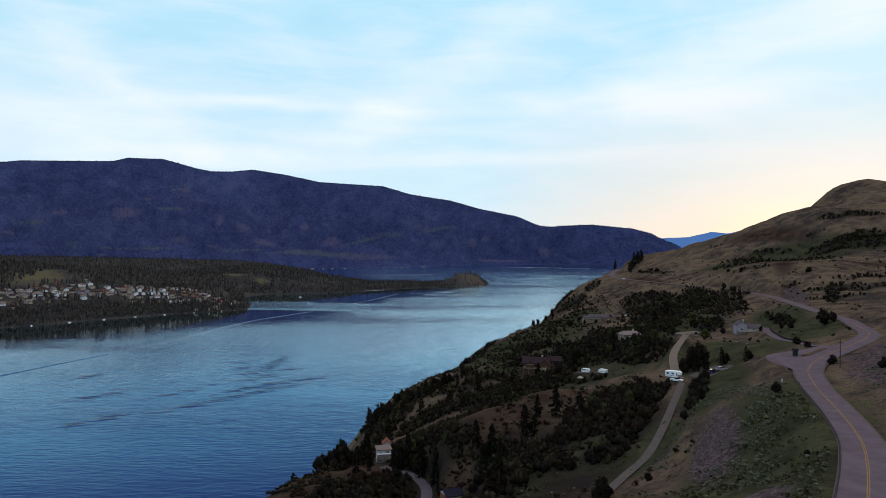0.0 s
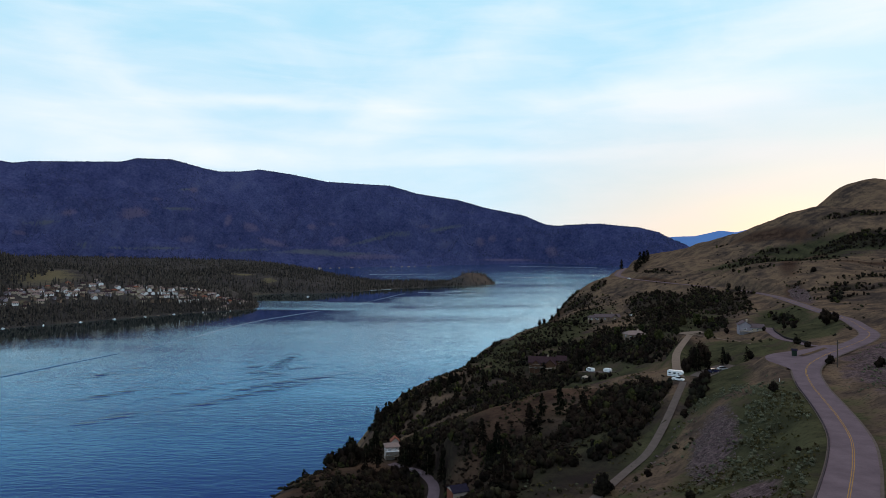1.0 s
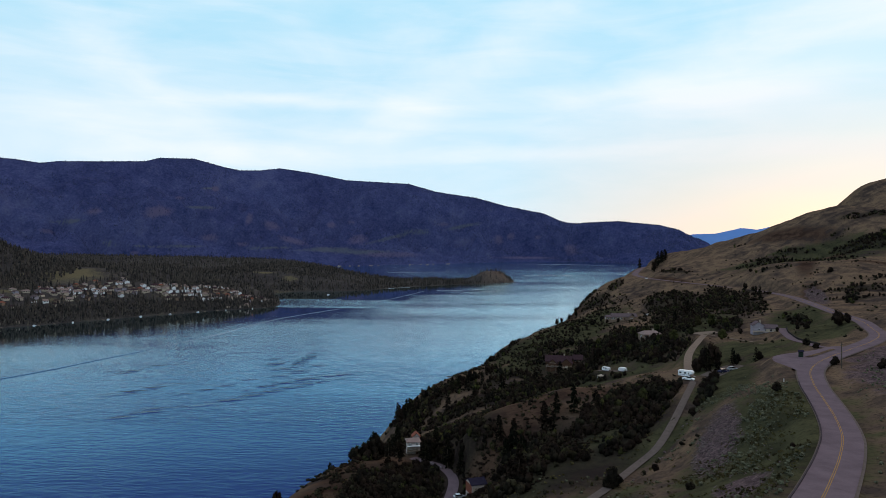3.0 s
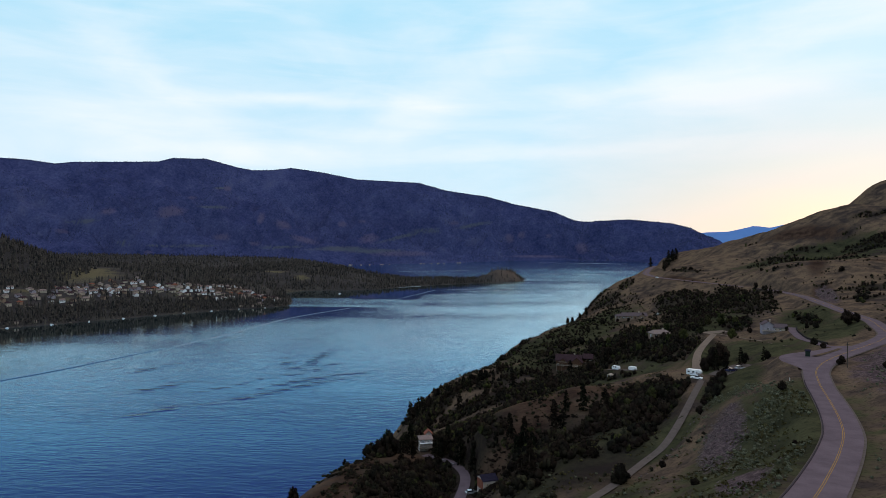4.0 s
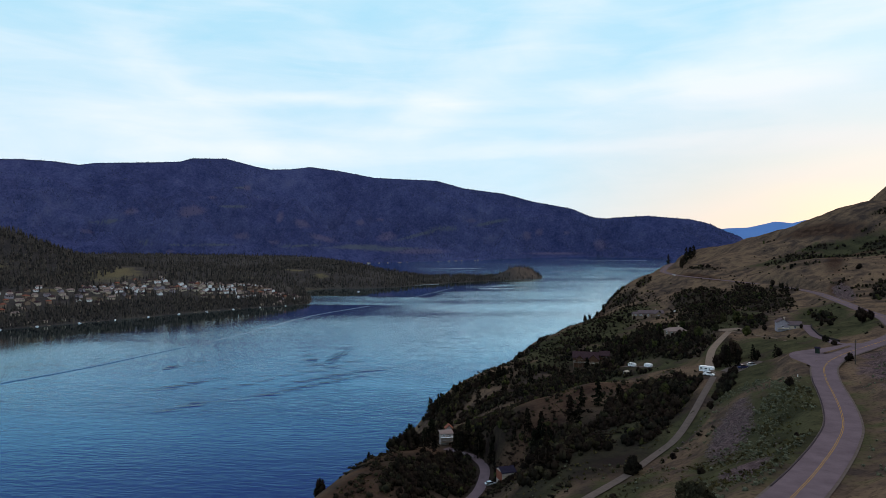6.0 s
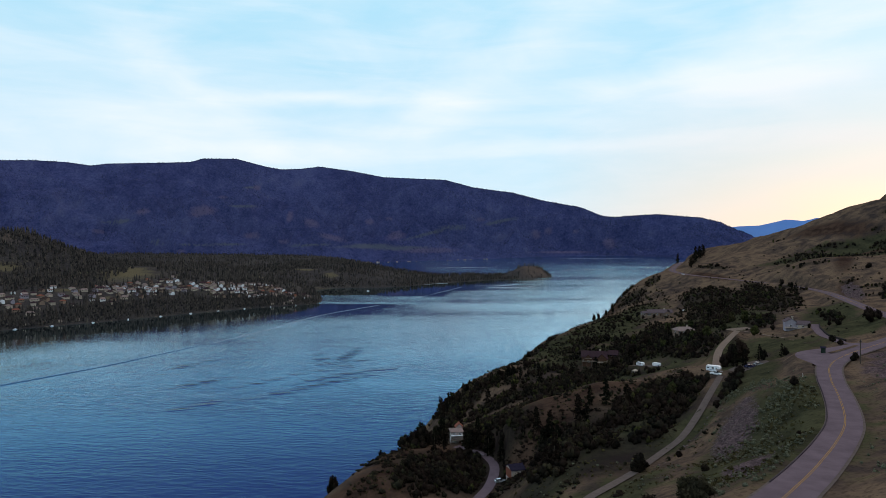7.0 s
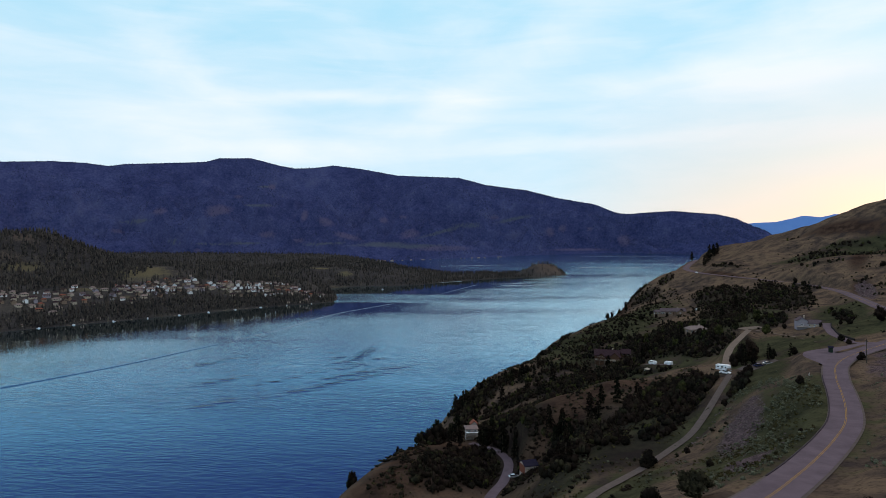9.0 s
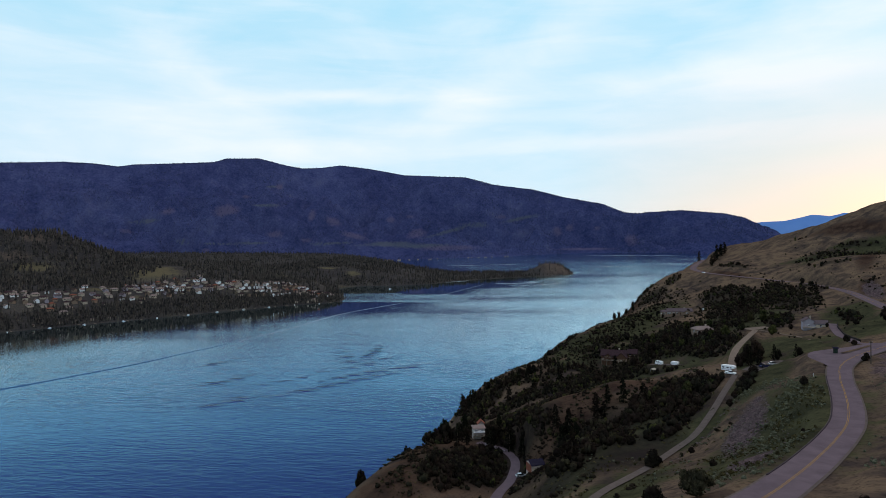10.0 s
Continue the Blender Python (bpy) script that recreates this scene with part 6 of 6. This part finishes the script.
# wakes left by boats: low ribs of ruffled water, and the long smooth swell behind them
# base colours stand in for the wake's paler reflection and the swell's shaded slope
WAKE = plain("wake_sheen_water", (0.05, 0.12, 0.22), (0.11, 0.20, 0.33), 0.3, 0.4)
SWELL_SHADE = plain("shaded_swell", (0.035, 0.10, 0.21), (0.055, 0.135, 0.26), 0.05, 0.9)
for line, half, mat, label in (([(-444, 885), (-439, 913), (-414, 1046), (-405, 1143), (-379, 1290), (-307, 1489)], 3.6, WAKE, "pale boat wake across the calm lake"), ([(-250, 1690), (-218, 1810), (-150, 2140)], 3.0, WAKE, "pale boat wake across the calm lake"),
                        ([(-640, 400), (-554, 557), (-525, 621), (-493, 701), (-471, 784), (-450, 860)], 10.0, SWELL_SHADE, "long dark swell left by a boat")):
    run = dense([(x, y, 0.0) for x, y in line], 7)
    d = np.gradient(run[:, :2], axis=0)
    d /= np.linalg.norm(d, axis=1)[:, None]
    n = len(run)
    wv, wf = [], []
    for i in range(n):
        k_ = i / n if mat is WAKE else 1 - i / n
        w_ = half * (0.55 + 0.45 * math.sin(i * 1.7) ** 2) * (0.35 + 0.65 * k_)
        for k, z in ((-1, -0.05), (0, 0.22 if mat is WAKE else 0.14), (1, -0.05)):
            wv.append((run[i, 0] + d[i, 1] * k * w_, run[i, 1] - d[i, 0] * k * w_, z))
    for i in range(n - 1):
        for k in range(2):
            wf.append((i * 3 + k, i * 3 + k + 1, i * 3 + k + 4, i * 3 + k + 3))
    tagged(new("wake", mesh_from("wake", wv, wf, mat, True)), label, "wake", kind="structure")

# wind streaks: bands of ruffled water, the low sky's reflection painted in as pale colour
SKY_SHEEN = plain("painted_sky_sheen", (0.22, 0.30, 0.38), (0.40, 0.48, 0.56), 0.02, 0.5)
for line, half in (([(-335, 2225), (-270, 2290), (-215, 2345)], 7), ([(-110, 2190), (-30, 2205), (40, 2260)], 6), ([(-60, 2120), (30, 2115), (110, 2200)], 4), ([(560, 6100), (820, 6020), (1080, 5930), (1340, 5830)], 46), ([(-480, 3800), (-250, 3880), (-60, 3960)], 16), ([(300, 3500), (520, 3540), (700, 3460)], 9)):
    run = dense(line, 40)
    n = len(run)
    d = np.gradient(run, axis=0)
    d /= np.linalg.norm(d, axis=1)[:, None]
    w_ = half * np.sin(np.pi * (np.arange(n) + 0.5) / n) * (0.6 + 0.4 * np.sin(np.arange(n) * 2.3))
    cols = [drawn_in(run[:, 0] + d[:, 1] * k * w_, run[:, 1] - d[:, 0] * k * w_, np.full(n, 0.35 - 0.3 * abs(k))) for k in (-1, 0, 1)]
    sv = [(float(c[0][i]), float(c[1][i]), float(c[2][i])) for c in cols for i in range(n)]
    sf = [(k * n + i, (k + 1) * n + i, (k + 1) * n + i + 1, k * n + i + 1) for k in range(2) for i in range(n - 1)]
    tagged(new("wind_streak", mesh_from("wind_streak", sv, sf, SKY_SHEEN, True)), "wind streak on the far lake, pale sky reflection painted in", "wind streak", kind="structure")

# the range at the end of the lake; distance haze is put into its blue
RANGE = plain("distant_hazed_range", (0.13, 0.25, 0.55), (0.17, 0.30, 0.60), 0.002, 1.0)
FAR_RIDGE = [(14, 0.6), (18.3, 1.23), (20.9, 1.35), (22.7, 1.79), (23.9, 1.63), (24.8, 1.85), (26.5, 1.69), (29, 1.3), (34, 1.5), (40, 1.0)]
rb_, ru_ = np.linspace(14, 40, 160), np.linspace(0, 1, 12)


def far_range(bearing, u):
    e = np.interp(bearing, [q[0] for q in FAR_RIDGE], [q[1] for q in FAR_RIDGE])
    top = 147 + np.tan(np.radians(e)) * 4850 + lumps(bearing * 40, u * 0, 60, 41) * 2
    dist = 4760 + 90 * u
    a = np.radians(bearing)
    return np.sin(a) * dist, -25 + np.cos(a) * dist, 30 + (top - 30) * u ** 0.8


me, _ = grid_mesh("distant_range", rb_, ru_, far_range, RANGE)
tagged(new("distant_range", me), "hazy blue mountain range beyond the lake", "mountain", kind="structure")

# houses along the far end of the lake
lake_run = np.concatenate([tr_.uniform(-13.5, 1.5, 22), tr_.normal(-12.2, 0.5, 8), tr_.normal(-4.5, 0.6, 6)])
far_proto = None
for b in np.sort(lake_run):
    for u in np.linspace(0.0, 0.3, 60):
        hx, hy, hh = (float(q) for q in mountain(np.array([b]), np.array([u])))
        if hh > 26:
            break
    m = pose(hx, hy, hh - 0.5 + tr_.uniform(0, 6), 0, 0, tr_.uniform(-30, 30))
    if far_proto is None:
        far_proto = tagged(town_house(9, 6, 3.0, 1.6, CREAM, PALE_ROOF, 0), "cream lakeside house below the forested mountain", "house", "far lakeside houses")
        far_proto.matrix_basis = m
    else:
        copy_thing(far_proto, m)

tent = new("garden_tent")
part("canopy", ([(-1.6, -1.6, 2.1), (1.6, -1.6, 2.1), (1.6, 1.6, 2.1), (-1.6, 1.6, 2.1), (0, 0, 3.1), (-1.6, -1.6, 1.9), (1.6, -1.6, 1.9), (1.6, 1.6, 1.9), (-1.6, 1.6, 1.9)], [(0, 1, 4), (1, 2, 4), (2, 3, 4), (3, 0, 4), (0, 5, 6, 1), (1, 6, 7, 2), (2, 7, 8, 3), (3, 8, 5, 0)]), CREAM, tent)
for x in (-1.5, 1.5):
    for y in (-1.5, 1.5):
        part("post", box(x - 0.06, x + 0.06, y - 0.06, y + 0.06, -0.4, 2.0), STEEL, tent)
stand(tent, 81, 373, 20, "cream garden tent beside the trailers", "tent")

# stone wall beside the drive
wall_run = dense(SPUR[2:], 1.5)
wd = np.gradient(wall_run[:, :2], axis=0)
wd /= np.linalg.norm(wd, axis=1)[:, None]
wall_v, wall_f = [], []
for i, p in enumerate(wall_run):
    for off_, dz in ((2.2, -0.5), (2.2, 0.9), (2.7, 0.9), (2.7, -0.5)):
        wall_v.append((p[0] + wd[i, 1] * off_, p[1] - wd[i, 0] * off_, p[2] + dz + 0.12 * math.sin(i * 2.1)))
for i in range(len(wall_run) - 1):
    for k in range(3):
        wall_f.append((i * 4 + k, i * 4 + k + 1, i * 4 + k + 5, i * 4 + k + 4))
tagged(new("retaining_wall", mesh_from("retaining_wall", wall_v, wall_f, plain("dark_stone_wall", (0.02, 0.017, 0.016), (0.05, 0.042, 0.04), 1.2))), "low dark stone wall beside the drive", "wall", kind="structure")
